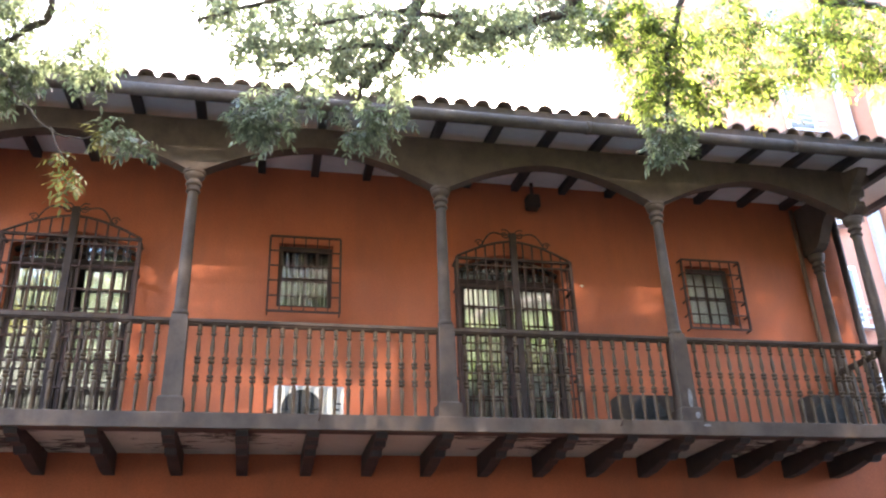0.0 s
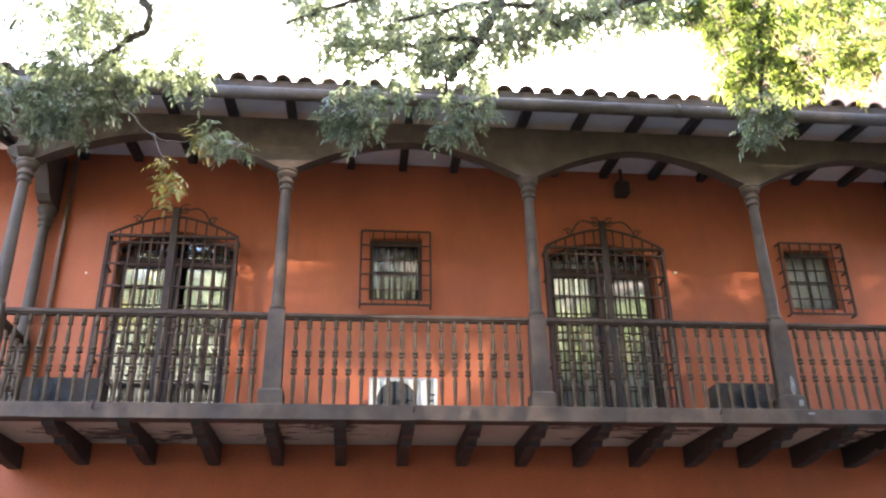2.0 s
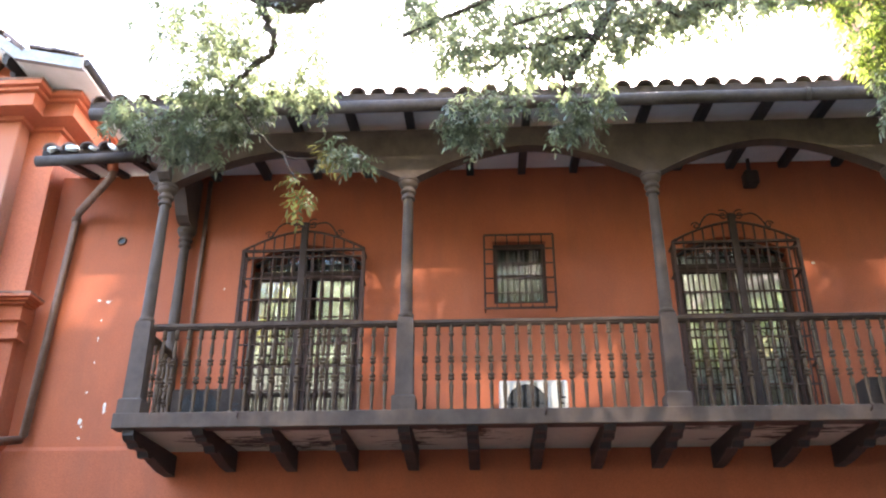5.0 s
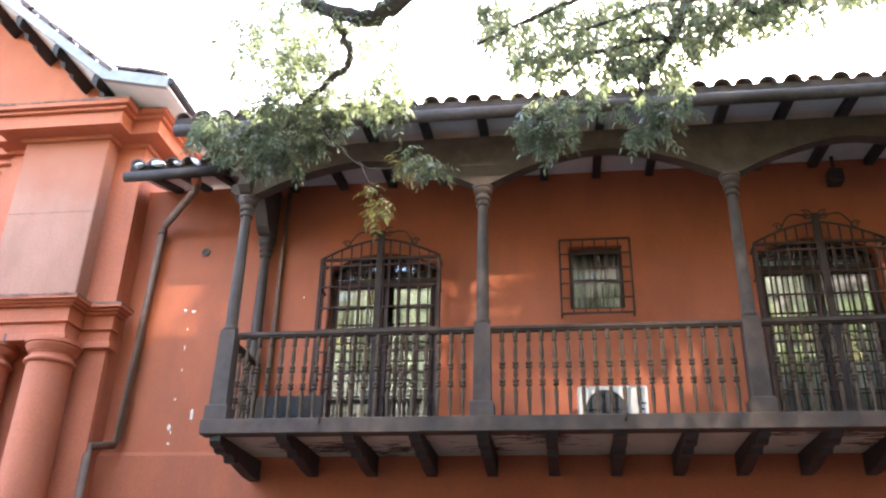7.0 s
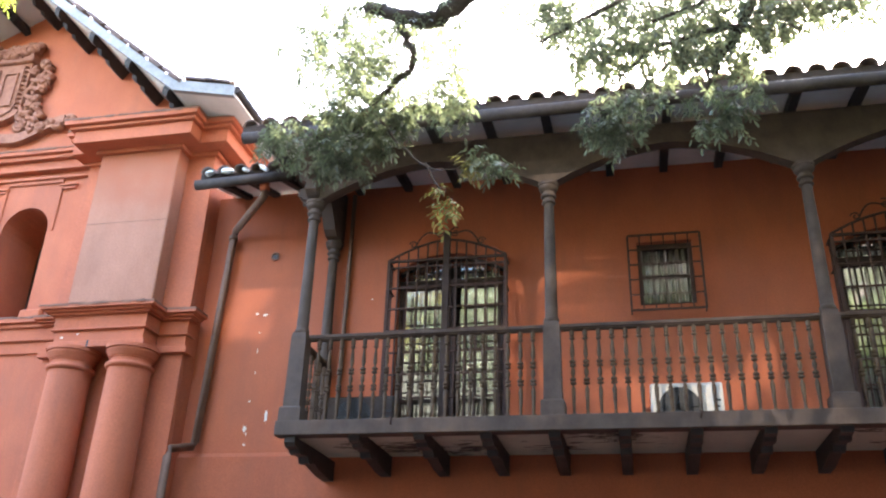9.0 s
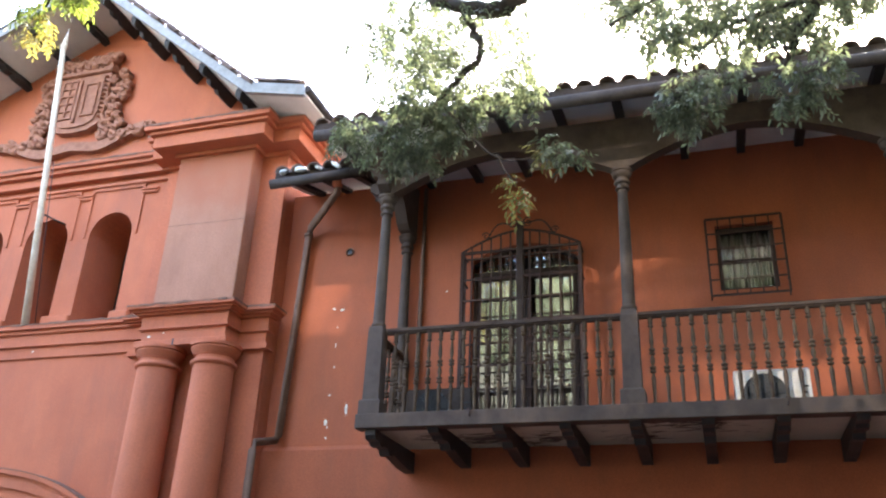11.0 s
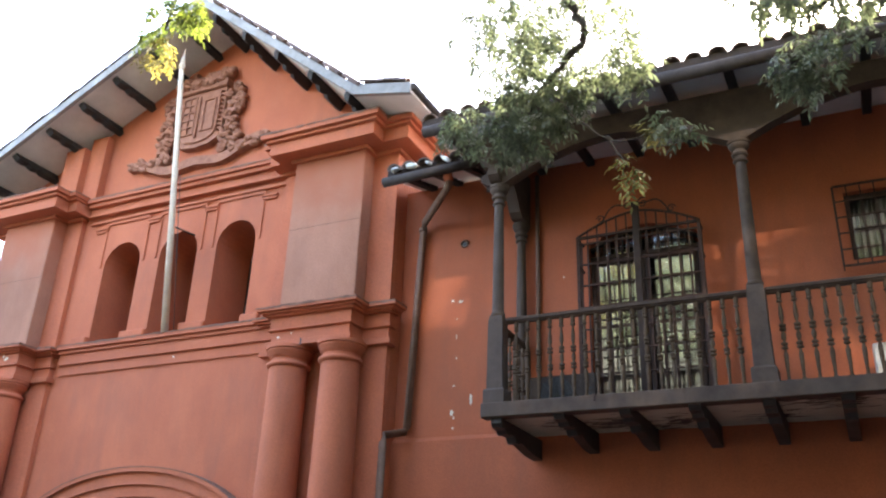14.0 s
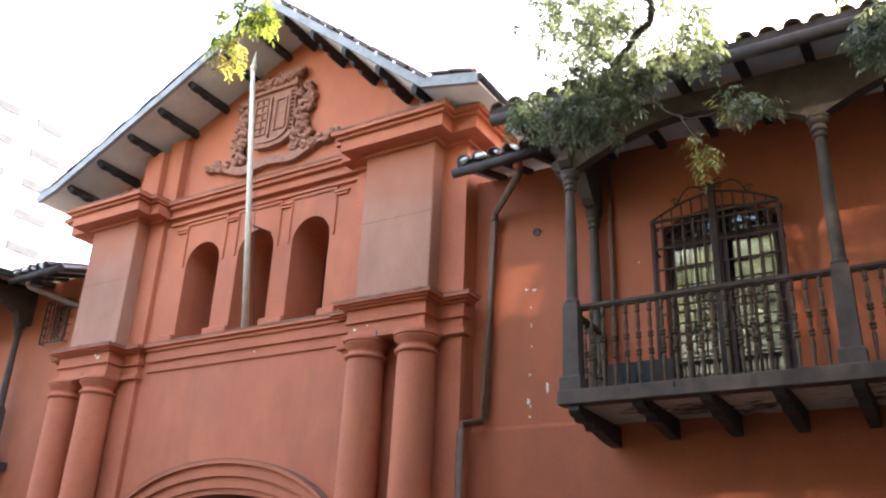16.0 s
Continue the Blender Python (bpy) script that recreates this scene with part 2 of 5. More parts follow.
def tube(bm, pts, r, n=8):
    """A round bar along points; r: one radius, or one for each point."""
    pts = [Vector(p) for p in pts]
    rs = [r] * len(pts) if isinstance(r, (int, float)) else r
    rings, up = [], Vector((0.13, 0.21, 0.97)).normalized()
    for i, p in enumerate(pts):
        d = (pts[min(i + 1, len(pts) - 1)] - pts[max(i - 1, 0)]).normalized()
        u = d.cross(up if abs(d.dot(up)) < 0.95 else Vector((1, 0, 0))).normalized()
        v = d.cross(u)
        rings.append([bm.verts.new(p + rs[i] * (math.cos(2 * math.pi * k / n) * u + math.sin(2 * math.pi * k / n) * v)) for k in range(n)])
    for a, b in zip(rings, rings[1:]):
        for k in range(n):
            bm.faces.new((a[k], a[(k + 1) % n], b[(k + 1) % n], b[k])).smooth = True
    bm.faces.new(rings[0][::-1])
    bm.faces.new(rings[-1])
    return bm


def arc(cx, cz, r, a0, a1, n):
    return [(cx + r * math.cos(radians(a0 + (a1 - a0) * i / n)), cz + r * math.sin(radians(a0 + (a1 - a0) * i / n))) for i in range(n + 1)]


# ---- ground ----
solid("ground", boxes((-400, 400, -300, 500, -0.3, 0.0)), PAVING, "grey paved street in front of the house", "ground")

# ---- plan ----
COLS = [-2.86, 0.0, 2.795, 5.51, 8.28]      # balcony columns
CY, RAIL, FLOOR, UNDER = -1.25, 4.805, 3.785, 3.625
CX = -9.05                                  # middle of the portal
DOORS = [(-2.17, -0.65), (3.2, 4.71)]       # balcony doors' grilles
WINS = [(0.865, 1.735), (6.37, 7.235)]        # small windows' grilles
EAVE_Y = -1.95


def soffit(y):
    """Height of the rafters' underside: nearly flat over the balcony, steeper past the beam."""
    return 7.36 + 0.08 * y if y > -1.3 else 7.256 - 0.15 * (-1.3 - y)


# ---- main wall with its openings ----
def wall_with_holes(name, x0, x1, z0, z1, y0, y1, holes, material, label):
    """A thick wall built of blocks round rectangular openings (x0, x1, z0, z1)."""
    bm = bmesh.new()
    xs = sorted({x0, x1, *[h[0] for h in holes], *[h[1] for h in holes]})
    for a, b in zip(xs, xs[1:]):
        cut = [(h[2], h[3]) for h in holes if h[0] <= a and b <= h[1]]
        z = z0
        for lo, hi in sorted(cut):
            if lo > z:
                box(bm, a, b, y0, y1, z, lo)
            z = hi
        box(bm, a, b, y0, y1, z, z1)
    bmesh.ops.remove_doubles(bm, verts=bm.verts, dist=0.0005)
    return solid(name, bm, material, label, "wall")


DOOR_HALF, SPRING, CROWN = 0.70, 6.14, 6.34     # the doors' arched openings
DOOR_MIDS = [(a + b) / 2 for a, b in DOORS]
holes = [(m - DOOR_HALF, m + DOOR_HALF, FLOOR, CROWN) for m in DOOR_MIDS] + [(a + 0.11, b - 0.09, 5.48, 6.33) for a, b in WINS]
wall_with_holes("wall_front", -4.9, 9.0, 3.72, 7.44, 0.0, 0.45, holes, STUCCO, "terracotta red stucco wall, faded in patches")
bm = bmesh.new()
prism(bm, [(-0.07, 0), (-0.07, 3.70), (0.0, 3.76), (0.45, 3.76 - 0.045), (0.45, 0)], "x", -4.9, 9.0)
solid("wall_lower", bm, STUCCO, "terracotta red stucco lower wall with a ledge", "wall")



def door_arch(x, half=None):
    """Height of the flat arch over a door, x from its middle."""
    return SPRING + (CROWN - SPRING) * (1 - (x / (half or DOOR_HALF)) ** 2)


for m in DOOR_MIDS:
    xs = np.linspace(-DOOR_HALF, DOOR_HALF, 21)
    part("arch_head", prism(bmesh.new(), [(m - DOOR_HALF, CROWN)] + [(m + x, door_arch(x) - 0.001) for x in xs] + [(m + DOOR_HALF, CROWN)], "y", 0.0, 0.45), STUCCO, bpy.data.objects["wall_front"])

# ---- balcony ----
balcony = thing("balcony_floor", "grey-brown timber balcony floor with peeling white underside", "balcony", kind="structure")
part("edge_beam", boxes((-2.98, 8.45, -1.45, -1.27, UNDER, FLOOR), bevel=0.008), WOOD, balcony)
part("floor_boards", boxes((-2.97, 8.43, -1.268, 0.0, UNDER + 0.082, FLOOR - 0.01)), WOOD, balcony)
part("underside", boxes((-2.96, 8.42, -1.266, -0.0, UNDER + 0.05, UNDER + 0.08)), PEELING, balcony, "peeling off-white boards")


def corbel_mesh():
    bm = bmesh.new()
    out = [(0.0, -0.24), (-0.35, -0.23), (-0.62, -0.19), (-0.80, -0.155), (-0.84, -0.19), (-0.92, -0.19), (-0.97, -0.135), (-1.10, -0.125), (-1.14, -0.15), (-1.22, -0.145),
           (-1.26, -0.11), (-1.36, -0.10), (-1.40, -0.06), (-1.40, 0.0), (0.0, 0.0)]
    return prism(bm, out, "x", -0.06, 0.06)


corbel_me = mesh(corbel_mesh(), DARKWOOD, "corbel")
for i in range(17):
    c = tagged(new("corbel", corbel_me), "dark carved timber corbel under the balcony", "corbel", "corbels under the balcony")
    c.location = (-2.81 + 0.715 * i - 0.0024 * i * i, 0, UNDER + 0.048 if i else UNDER - 0.002)


def column(name, x, y, label, wide=1.0):
    col = thing(name, label, "column", "balcony columns", at=(x, y, FLOOR))
    w = wide
    bm = lathe(bmesh.new(), [(0.125 * w, -0.0), (0.125 * w, 0.16), (0.115 * w, 0.175), (0.095 * w, 0.185)], square=True)
    part("plinth", bm, WOOD, col)
    bm = lathe(bmesh.new(), [(0.095 * w, 0.185), (0.088 * w, 0.98), (0.078 * w, 1.05)], square=True)
    part("pedestal", bm, WOOD, col)
    bm = lathe(bmesh.new(), [(0.072, 1.05), (0.084, 1.065), (0.084, 1.09), (0.07, 1.105), (0.068, 1.3), (0.066, 1.7), (0.058, 2.44), (0.056, 2.5)], n=18)
    part("shaft", bm, WOOD, col)
    bm = lathe(bmesh.new(), [(0.058, 2.5), (0.076, 2.507), (0.082, 2.522), (0.076, 2.537), (0.064, 2.545), (0.064, 2.575), (0.085, 2.585), (0.092, 2.605), (0.085, 2.622), (0.068, 2.63), (0.068, 2.655), (0.098, 2.675), (0.112, 2.70), (0.112, 2.725), (0.122, 2.732), (0.122, 2.766)], n=18)
    part("capital", bm, WOOD, col)
    return col


first = column("balcony_column", COLS[1], CY, "grey-brown painted turned timber column on a square pedestal")
for x in (COLS[0], *COLS[2:]):
    copy_thing(first, pose(x, CY, FLOOR))
for x in (-3.0, 8.5):
    c = column("wall_column", x, -0.11, "grey-brown timber half column against the wall")

BAL = [(0.027, 0.0), (0.027, 0.05), (0.015, 0.062), (0.016, 0.11), (0.021, 0.22), (0.024, 0.30), (0.011, 0.352), (0.033, 0.364), (0.033, 0.382), (0.012, 0.392), (0.033, 0.404), (0.033, 0.422), (0.011, 0.436),
       (0.024, 0.475), (0.024, 0.51), (0.011, 0.545), (0.033, 0.557), (0.033, 0.575), (0.012, 0.585), (0.033, 0.597), (0.033, 0.615), (0.011, 0.632), (0.024, 0.69), (0.021, 0.75), (0.012, 0.845), (0.029, 0.857), (0.029, 0.872), (0.013, 0.882), (0.025, 0.895), (0.025, 0.96)]
bal_me = mesh(lathe(bmesh.new(), BAL, n=10), TURNED, "baluster")


def railing(a, b, name="railing", count=0):
    """A balustrade from a to b (x, y), between posts."""
    rail = thing(name, "grey-brown timber balustrade with turned balusters", "railing", "balcony railings", at=(*a, FLOOR))
    d = Vector((b[0] - a[0], b[1] - a[1], 0))
    n, u = d.length, d.normalized()
    turn = math.degrees(math.atan2(u.y, u.x))
    rail.rotation_euler.z = radians(turn)
    part("handrail", boxes((0, n, -0.045, 0.045, 0.975, RAIL - FLOOR), (0, n, -0.03, 0.03, 0.955, 0.977), bevel=0.008), RAILWOOD, rail)
    k = count or max(1, round((n - 0.1) / 0.140))
    for i in range(k):
        o = new("baluster", bal_me)
        o.parent = rail
        o.location = (0.05 + (n - 0.1) * (i + 0.5) / k, 0, 0)
    return rail


railing((-2.75, CY), (-0.09, CY), count=19)
for a, b in zip(COLS[1:], COLS[2:]):
    railing((a + 0.09, CY), (b - 0.09, CY))
for x in (COLS[0] - 0.05, COLS[-1] + 0.05):
    railing((x, CY + 0.09), (x, -0.18), "end_railing")

# arched beam over the columns
beam = thing("arcade_beam", "dark grey timber beam with flat arches over the columns", "beam", kind="structure")
for a, b in zip(COLS, COLS[1:]):
    mid, half, rise = (a + b) / 2, (b - a) / 2 - 0.10, 0.395
    top, base = soffit(CY) - 0.055, 6.552
    pts = []
    for i in range(25):
        s = -1 + 2 * i / 24
        z = base + rise * (1 - abs(s) ** 1.75)
        pts.append((mid + half * s, z))
    out = [(a, base), *pts, (b, base), (b, top), (a, top)]
    part("arch", prism(bmesh.new(), out, "y", CY - 0.085, CY + 0.075), WOOD, beam)

# ---- roof ----
roof = thing("roof", "low-pitched clay tile roof with deep eaves", "roof", kind="structure")
RX0, RX1 = -3.58, 9.72
def roof_slab(name, x0, x1, parent):
    out = [(EAVE_Y, soffit(EAVE_Y) + 0.06), (-1.3, soffit(-1.3) + 0.06), (0.0, soffit(0) + 0.06), (0.45, 7.6), (7.0, 9.3), (7.0, 9.4), (EAVE_Y, soffit(EAVE_Y) + 0.10)]
    return part(name, prism(bmesh.new(), out, "x", x0, x1), PLASTER, parent, "off-white boards between the rafters")


roof_slab("soffit_boards", RX0, RX1, roof)


def tile_field(x0, x1, parent):
    """The far slope of the tiles, behind the rows at the eave."""
    z = soffit(EAVE_Y) + 0.104
    part("tile_field", prism(bmesh.new(), [(EAVE_Y + 0.4, z + 0.098), (7.05, 9.42), (7.05, 9.47), (EAVE_Y + 0.4, z + 0.128)], "x", x0, x1), TILE, parent)


tile_field(RX0, RX1, roof)
raf_me = mesh(prism(bmesh.new(), [(EAVE_Y + 0.05, soffit(EAVE_Y) + 0.0), (EAVE_Y + 0.05, soffit(EAVE_Y) + 0.075), (-1.3, soffit(-1.3) + 0.058), (0.0, soffit(0) + 0.058), (0.0, soffit(0) - 0.04), (-1.3, soffit(-1.3) - 0.04)], "x", -0.05, 0.05), DARKWOOD, "rafter")
for i in range(20):
    o = new("rafter", raf_me)
    o.parent = roof
    o.location.x = -3.393 + 0.6825 * i
gut = thing("gutter", "grey-brown metal gutter along the tiled eave", "gutter", at=(0, EAVE_Y - 0.07, soffit(EAVE_Y) - 0.09))
ends = np.linspace(RX0 + 0.03, RX1 + 0.05, 6)
for a, b in zip(ends, ends[1:]):
    part("trough", tube(bmesh.new(), [(a, 0, 0), (b - 0.004, 0, 0)], 0.072, 14), METAL, gut)
    part("joint", tube(bmesh.new(), [(b - 0.06, 0, 0), (b - 0.005, 0, 0)], 0.079, 14), METAL, gut)


def tile_mesh():
    """One barrel tile, its arch across x, its length along +y."""
    bm = bmesh.new()
    rows = []
    for y, r, z in ((0.0, 0.1, 0.0), (0.42, 0.085, 0.0)):
        rows.append([[bm.verts.new((rr * math.cos(a), y, z + rr * 0.85 * math.sin(a))) for a in [math.pi * k / 8 for k in range(9)]] for rr in (r, r - 0.018)])
    for k in range(8):
        bm.faces.new((rows[0][0][k], rows[0][0][k + 1], rows[1][0][k + 1], rows[1][0][k])).smooth = True
        bm.faces.new((rows[0][1][k], rows[1][1][k], rows[1][1][k + 1], rows[0][1][k + 1])).smooth = True
        bm.faces.new((rows[0][0][k], rows[0][1][k], rows[0][1][k + 1], rows[0][0][k + 1]))
    return bm


tile_me = mesh(tile_mesh(), TILE, "roof_tile")
part("tile_bed", boxes((RX0, RX1, EAVE_Y - 0.07, EAVE_Y - 0.004, soffit(EAVE_Y) + 0.0, soffit(EAVE_Y) + 0.085)), GAP_SHADE, roof, "bed under the eave tiles, coloured dark for the shaded gap")
rng = random.Random(3)
pitch = math.atan(0.27)
for j in range(3):
    for i in range(int((RX1 - RX0) / 0.245)):
        o = new("roof_tile", tile_me)
        o.parent = roof
        y = EAVE_Y - 0.1 + 0.36 * j
        o.location = (RX0 + 0.12 + 0.245 * i + rng.uniform(-0.012, 0.012), y + rng.uniform(-0.02, 0.02), soffit(EAVE_Y) + 0.055 + 0.27 * 0.36 * j + rng.uniform(-0.008, 0.01))
        o.rotation_euler = (pitch + rng.uniform(-0.03, 0.03), 0, rng.uniform(-0.05, 0.05))

# ---- portal ----
portal = thing("portal", "terracotta stucco entrance portal with paired columns, cornices and gable", "portal", kind="structure")
HW = 4.19      # half width at the back pilasters


def moulding(rows):
    return boxes(*rows, bevel=0.006)


def ledge(rows, seed):
    """A crumbling bed of mortar along the top of a ledge, uneven in height and reach."""
    r = random.Random(seed)
    bm = bmesh.new()
    for x0, x1, y0, y1, z in rows:
        n = max(2, int((x1 - x0) / 0.11))
        cuts = [x0 - 0.006 + (x1 - x0 + 0.012) * i / n + (r.uniform(-0.03, 0.03) if 0 < i < n else 0) for i in range(n + 1)]
        for a, b in zip(cuts, cuts[1:]):
            box(bm, a, b, y0 - r.uniform(0.003, 0.014), y1 - 0.002, z - r.uniform(0.006, 0.022), z + r.uniform(0.004, 0.02))
    return bm


# centre wall with three arched openings and the gateway arch
def arch_hole(x0, x1, z0, spring, n=14):
    c, r = (x0 + x1) / 2, (x1 - x0) / 2
    return [(x0, z0), (x1, z0)] + arc(c, spring, r, 0, 180, n)


GX = -8.4       # ridge of the gable


def gable_z(x):
    """Top of the gable's roof edge at its front."""
    if x < -13.45:
        return 8.82 - 0.3 * (-13.45 - x)
    if x > -5.1:
        return 8.62 - 0.22 * (x + 5.1)
    return 11.31 - (0.493 * (GX - x) if x < GX else 0.815 * (x - GX))


def wall_outline_with_holes(outline, hole_list, y0, y1):
    """A wall cut with holes: triangulated front and back, with reveals."""
    bm = bmesh.new()
    edges = []
    for y in (y0, y1):
        es = []
        for loop in (outline, *hole_list):
            vs = [bm.verts.new((x, y, z)) for x, z in loop]
            es += [bm.edges.new((vs[i], vs[(i + 1) % len(vs)])) for i in range(len(vs))]
        bmesh.ops.triangle_fill(bm, use_beauty=True, use_dissolve=False, edges=es)
        edges.append(es)
    for a, b in zip(*edges):
        bm.faces.new((a.verts[0], a.verts[1], b.verts[1], b.verts[0]))
    return bm


ARCHES = [(-10.69, -9.87), (-9.43, -8.62), (-8.22, -7.44)]
GATE_Z = 2.32     # springing of the gateway's flat arch


def oval(a_, b_, n=28, back=False):
    pts = [(CX + a_ * math.cos(math.pi * i / n), GATE_Z + b_ * math.sin(math.pi * i / n)) for i in range(n + 1)]
    return pts if back else pts[::-1]


outline = [(-13.40, 0), (CX - 1.8, 0)] + oval(1.8, 0.68) + [(CX + 1.8, 0), (CX + HW, 0), (CX + HW, gable_z(CX + HW) - 0.12), (GX, gable_z(GX) - 0.14), (-13.40, gable_z(-13.40) - 0.145)]
bm = wall_outline_with_holes(outline, [arch_hole(a, b, 5.6, 7.41 - (b - a) / 2) for a, b in ARCHES], -0.25, 0.62)
part("centre_wall", bm, STUCCO_PORTAL, portal)


MIRROR = -9.13      # the two pairs of piers lie about this line


def mirror(x0, x1, side):
    """A stretch given for the portal's right half, on either side."""
    return (x0, x1) if side > 0 else (2 * MIRROR - x1, 2 * MIRROR - x0)


for side in (1, -1):
    x0, x1 = mirror(-6.90, -4.86, side)
    part("back_pilaster", boxes((x0, x1, -0.34, -0.25, 0, 8.1), bevel=0.005), STUCCO_PORTAL, portal)
    x0, x1 = mirror(-6.52, -5.27, side)
    part("upper_pier", boxes((x0, x1, -0.62, -0.34, 5.5, 8.0), bevel=0.012), BARE, portal, "bare weathered render")
    part("render_joint", boxes((x0 + 0.01, x1 - 0.01, -0.6225, -0.615, 6.835, 6.842)), LEDGE, portal)
    # entablature over the columns, and its returns on the pilaster
    rows = []
    for over, z0, z1 in ((0.075, 4.98, 5.065), (0.02, 5.065, 5.225), (0.065, 5.225, 5.25), (0.045, 5.25, 5.425), (0.10, 5.425, 5.455), (0.15, 5.455, 5.485), (0.2, 5.485, 5.535)):
        x0, x1 = mirror(-6.52 - over, -5.27 + over, side)
        rows.append((x0, x1, -0.68 - over, -0.34, z0, z1))
        x0, x1 = mirror(-6.90 - over * 0.8, -4.86 + over, side)
        rows.append((x0, x1, -0.34 - over, -0.2, z0 + 0.001, z1 - 0.001))
    part("entablature", moulding(rows), STUCCO_PORTAL, portal)
    part("ledge_cap", ledge([(r[0], r[1], r[2], r[3], r[5]) for r in rows[-2:]], 41 + side), LEDGE, portal, "sooty mortar edge")
    rows = []
    for over, z0, z1 in ((0.06, 7.96, 8.02), (0.3, 8.02, 8.22), (0.36, 8.22, 8.27), (0.42, 8.27, 8.35)):
        x0, x1 = mirror(-6.52 - over, -5.27 + over, side)
        rows.append((x0, x1, -0.62 - over, -0.34, z0, z1))
        x0, x1 = mirror(-6.90 - over * 0.4, -4.86 + over, side)
        rows.append((x0, x1, -0.34 - over, 1.6, z0 + 0.001, z1 - 0.001))
    part("cornice", moulding(rows), STUCCO_PORTAL, portal)
    part("ledge_cap", ledge([(r[0], r[1], r[2], r[3], r[5]) for r in rows[-2:]], 51 + side), LEDGE, portal, "sooty mortar edge")
    for cx in (-6.27, -5.42):
        x = cx if side > 0 else 2 * MIRROR - cx
        prof = [(0.34, 0), (0.34, 0.4), (0.3, 0.5), (0.29, 0.6), (0.285, 2.2), (0.265, 4.68), (0.272, 4.69), (0.298, 4.70), (0.308, 4.722), (0.298, 4.745), (0.268, 4.755), (0.258, 4.77), (0.258, 4.81), (0.272, 4.816), (0.272, 4.83), (0.284, 4.835), (0.302, 4.87), (0.322, 4.90), (0.322, 4.915), (0.308, 4.918), (0.308, 4.93), (0.335, 4.934), (0.335, 4.978)]
        part("column", lathe(bmesh.new(), prof, x, -0.58, 0, 24), STUCCO_PORTAL, portal)

part("flank_wall", boxes((-5.6, -4.862, 0.621, 1.7, 5.0, 8.3)), STUCCO_PORTAL, portal)
part("sill_course", moulding([(CX - 2.15, CX + 2.15, -0.42, -0.25, 5.50, 5.57), (CX - 2.15, CX + 2.15, -0.37, -0.25, 5.44, 5.50), (CX - 2.15, CX + 2.15, -0.33, -0.25, 5.26, 5.44), (CX - 2.15, CX + 2.15, -0.285, -0.25, 5.09, 5.26)]), STUCCO_PORTAL, portal)
part("middle_cornice", moulding([(CX - 2.15, CX + 2.15, -0.46, -0.25, 8.23, 8.30), (CX - 2.15, CX + 2.15, -0.41, -0.25, 8.16, 8.23), (CX - 2.15, CX + 2.15, -0.33, -0.25, 8.03, 8.16), (CX - 2.15, CX + 2.15, -0.36, -0.25, 7.99, 8.03), (CX - 2.15, CX + 2.15, -0.31, -0.25, 7.86, 7.91)]), STUCCO_PORTAL, portal)
part("ledge_cap", ledge([(CX - 2.15, CX + 2.15, -0.42, -0.26, 5.57)], 61), LEDGE, portal, "sooty mortar edge")
part("ledge_cap", ledge([(CX - 2.15, CX + 2.15, -0.46, -0.26, 8.30)], 62), LEDGE, portal, "sooty mortar edge")
# gateway archivolt in three steps
for ro, ri, y in (((2.35, 1.175), (2.29, 1.115), -0.42), ((2.29, 1.113), (2.13, 0.935), -0.365), ((2.13, 0.933), (1.95, 0.765), -0.32), ((1.95, 0.763), (1.8, 0.68), -0.28)):
    part("archivolt", prism(bmesh.new(), oval(*ro) + oval(*ri, back=True), "y", y, -0.2), STUCCO_PORTAL, portal)
part("archivolt_dirt", prism(bmesh.new(), oval(2.364, 1.189) + oval(2.351, 1.176, back=True), "y", -0.425, -0.2), LEDGE, portal, "sooty mortar edge")

# gable roof
groof = thing("gable_roof", "tiled gable roof with white soffit and dark carved outriggers", "roof", kind="structure")
GY = -1.3
for xs in ((-13.94, -13.45, GX), (GX, -5.1, -4.17)):
    pts = [(x, gable_z(x)) for x in xs]
    part("soffit_boards", prism(bmesh.new(), [(x, z - 0.14) for x, z in pts] + [(x, z - 0.06) for x, z in reversed(pts)], "y", GY + 0.03, 6.0), PLASTER, groof, "dusty white boards")
    part("verge_board", prism(bmesh.new(), [(x, z - 0.17) for x, z in pts] + [(x, z - 0.002) for x, z in reversed(pts)], "y", GY - 0.045, GY + 0.028), VERGE, groof, "pale grey verge board")
    part("tile_bed", prism(bmesh.new(), [(x, z - 0.044) for x, z in pts] + [(x, z + 0.02) for x, z in reversed(pts)], "y", GY + 0.03, 6.0), TILE, groof)


vr = random.Random(8)
for x0, x1 in ((-13.9, GX - 0.1), (GX + 0.1, -4.25)):
    n = int(abs(x1 - x0) / 0.36)
    for i in range(n):
        x = x0 + (x1 - x0) * (i + 0.5) / n
        o = new("roof_tile", tile_me)
        o.parent = groof
        slope = (gable_z(x + 0.05) - gable_z(x - 0.05)) / 0.1
        turn = Matrix.Rotation(-math.atan(slope), 4, "Y") @ Matrix.Rotation(radians(-90 if x < GX else 90) + vr.uniform(-0.05, 0.05), 4, "Z") @ Matrix.Rotation(0.06, 4, "X")
        o.matrix_local = Matrix.Translation((x, GY + 0.03 + vr.uniform(-0.01, 0.01), gable_z(x) + 0.02 + vr.uniform(-0.008, 0.012))) @ turn @ Matrix.Translation((0, -0.2, 0))


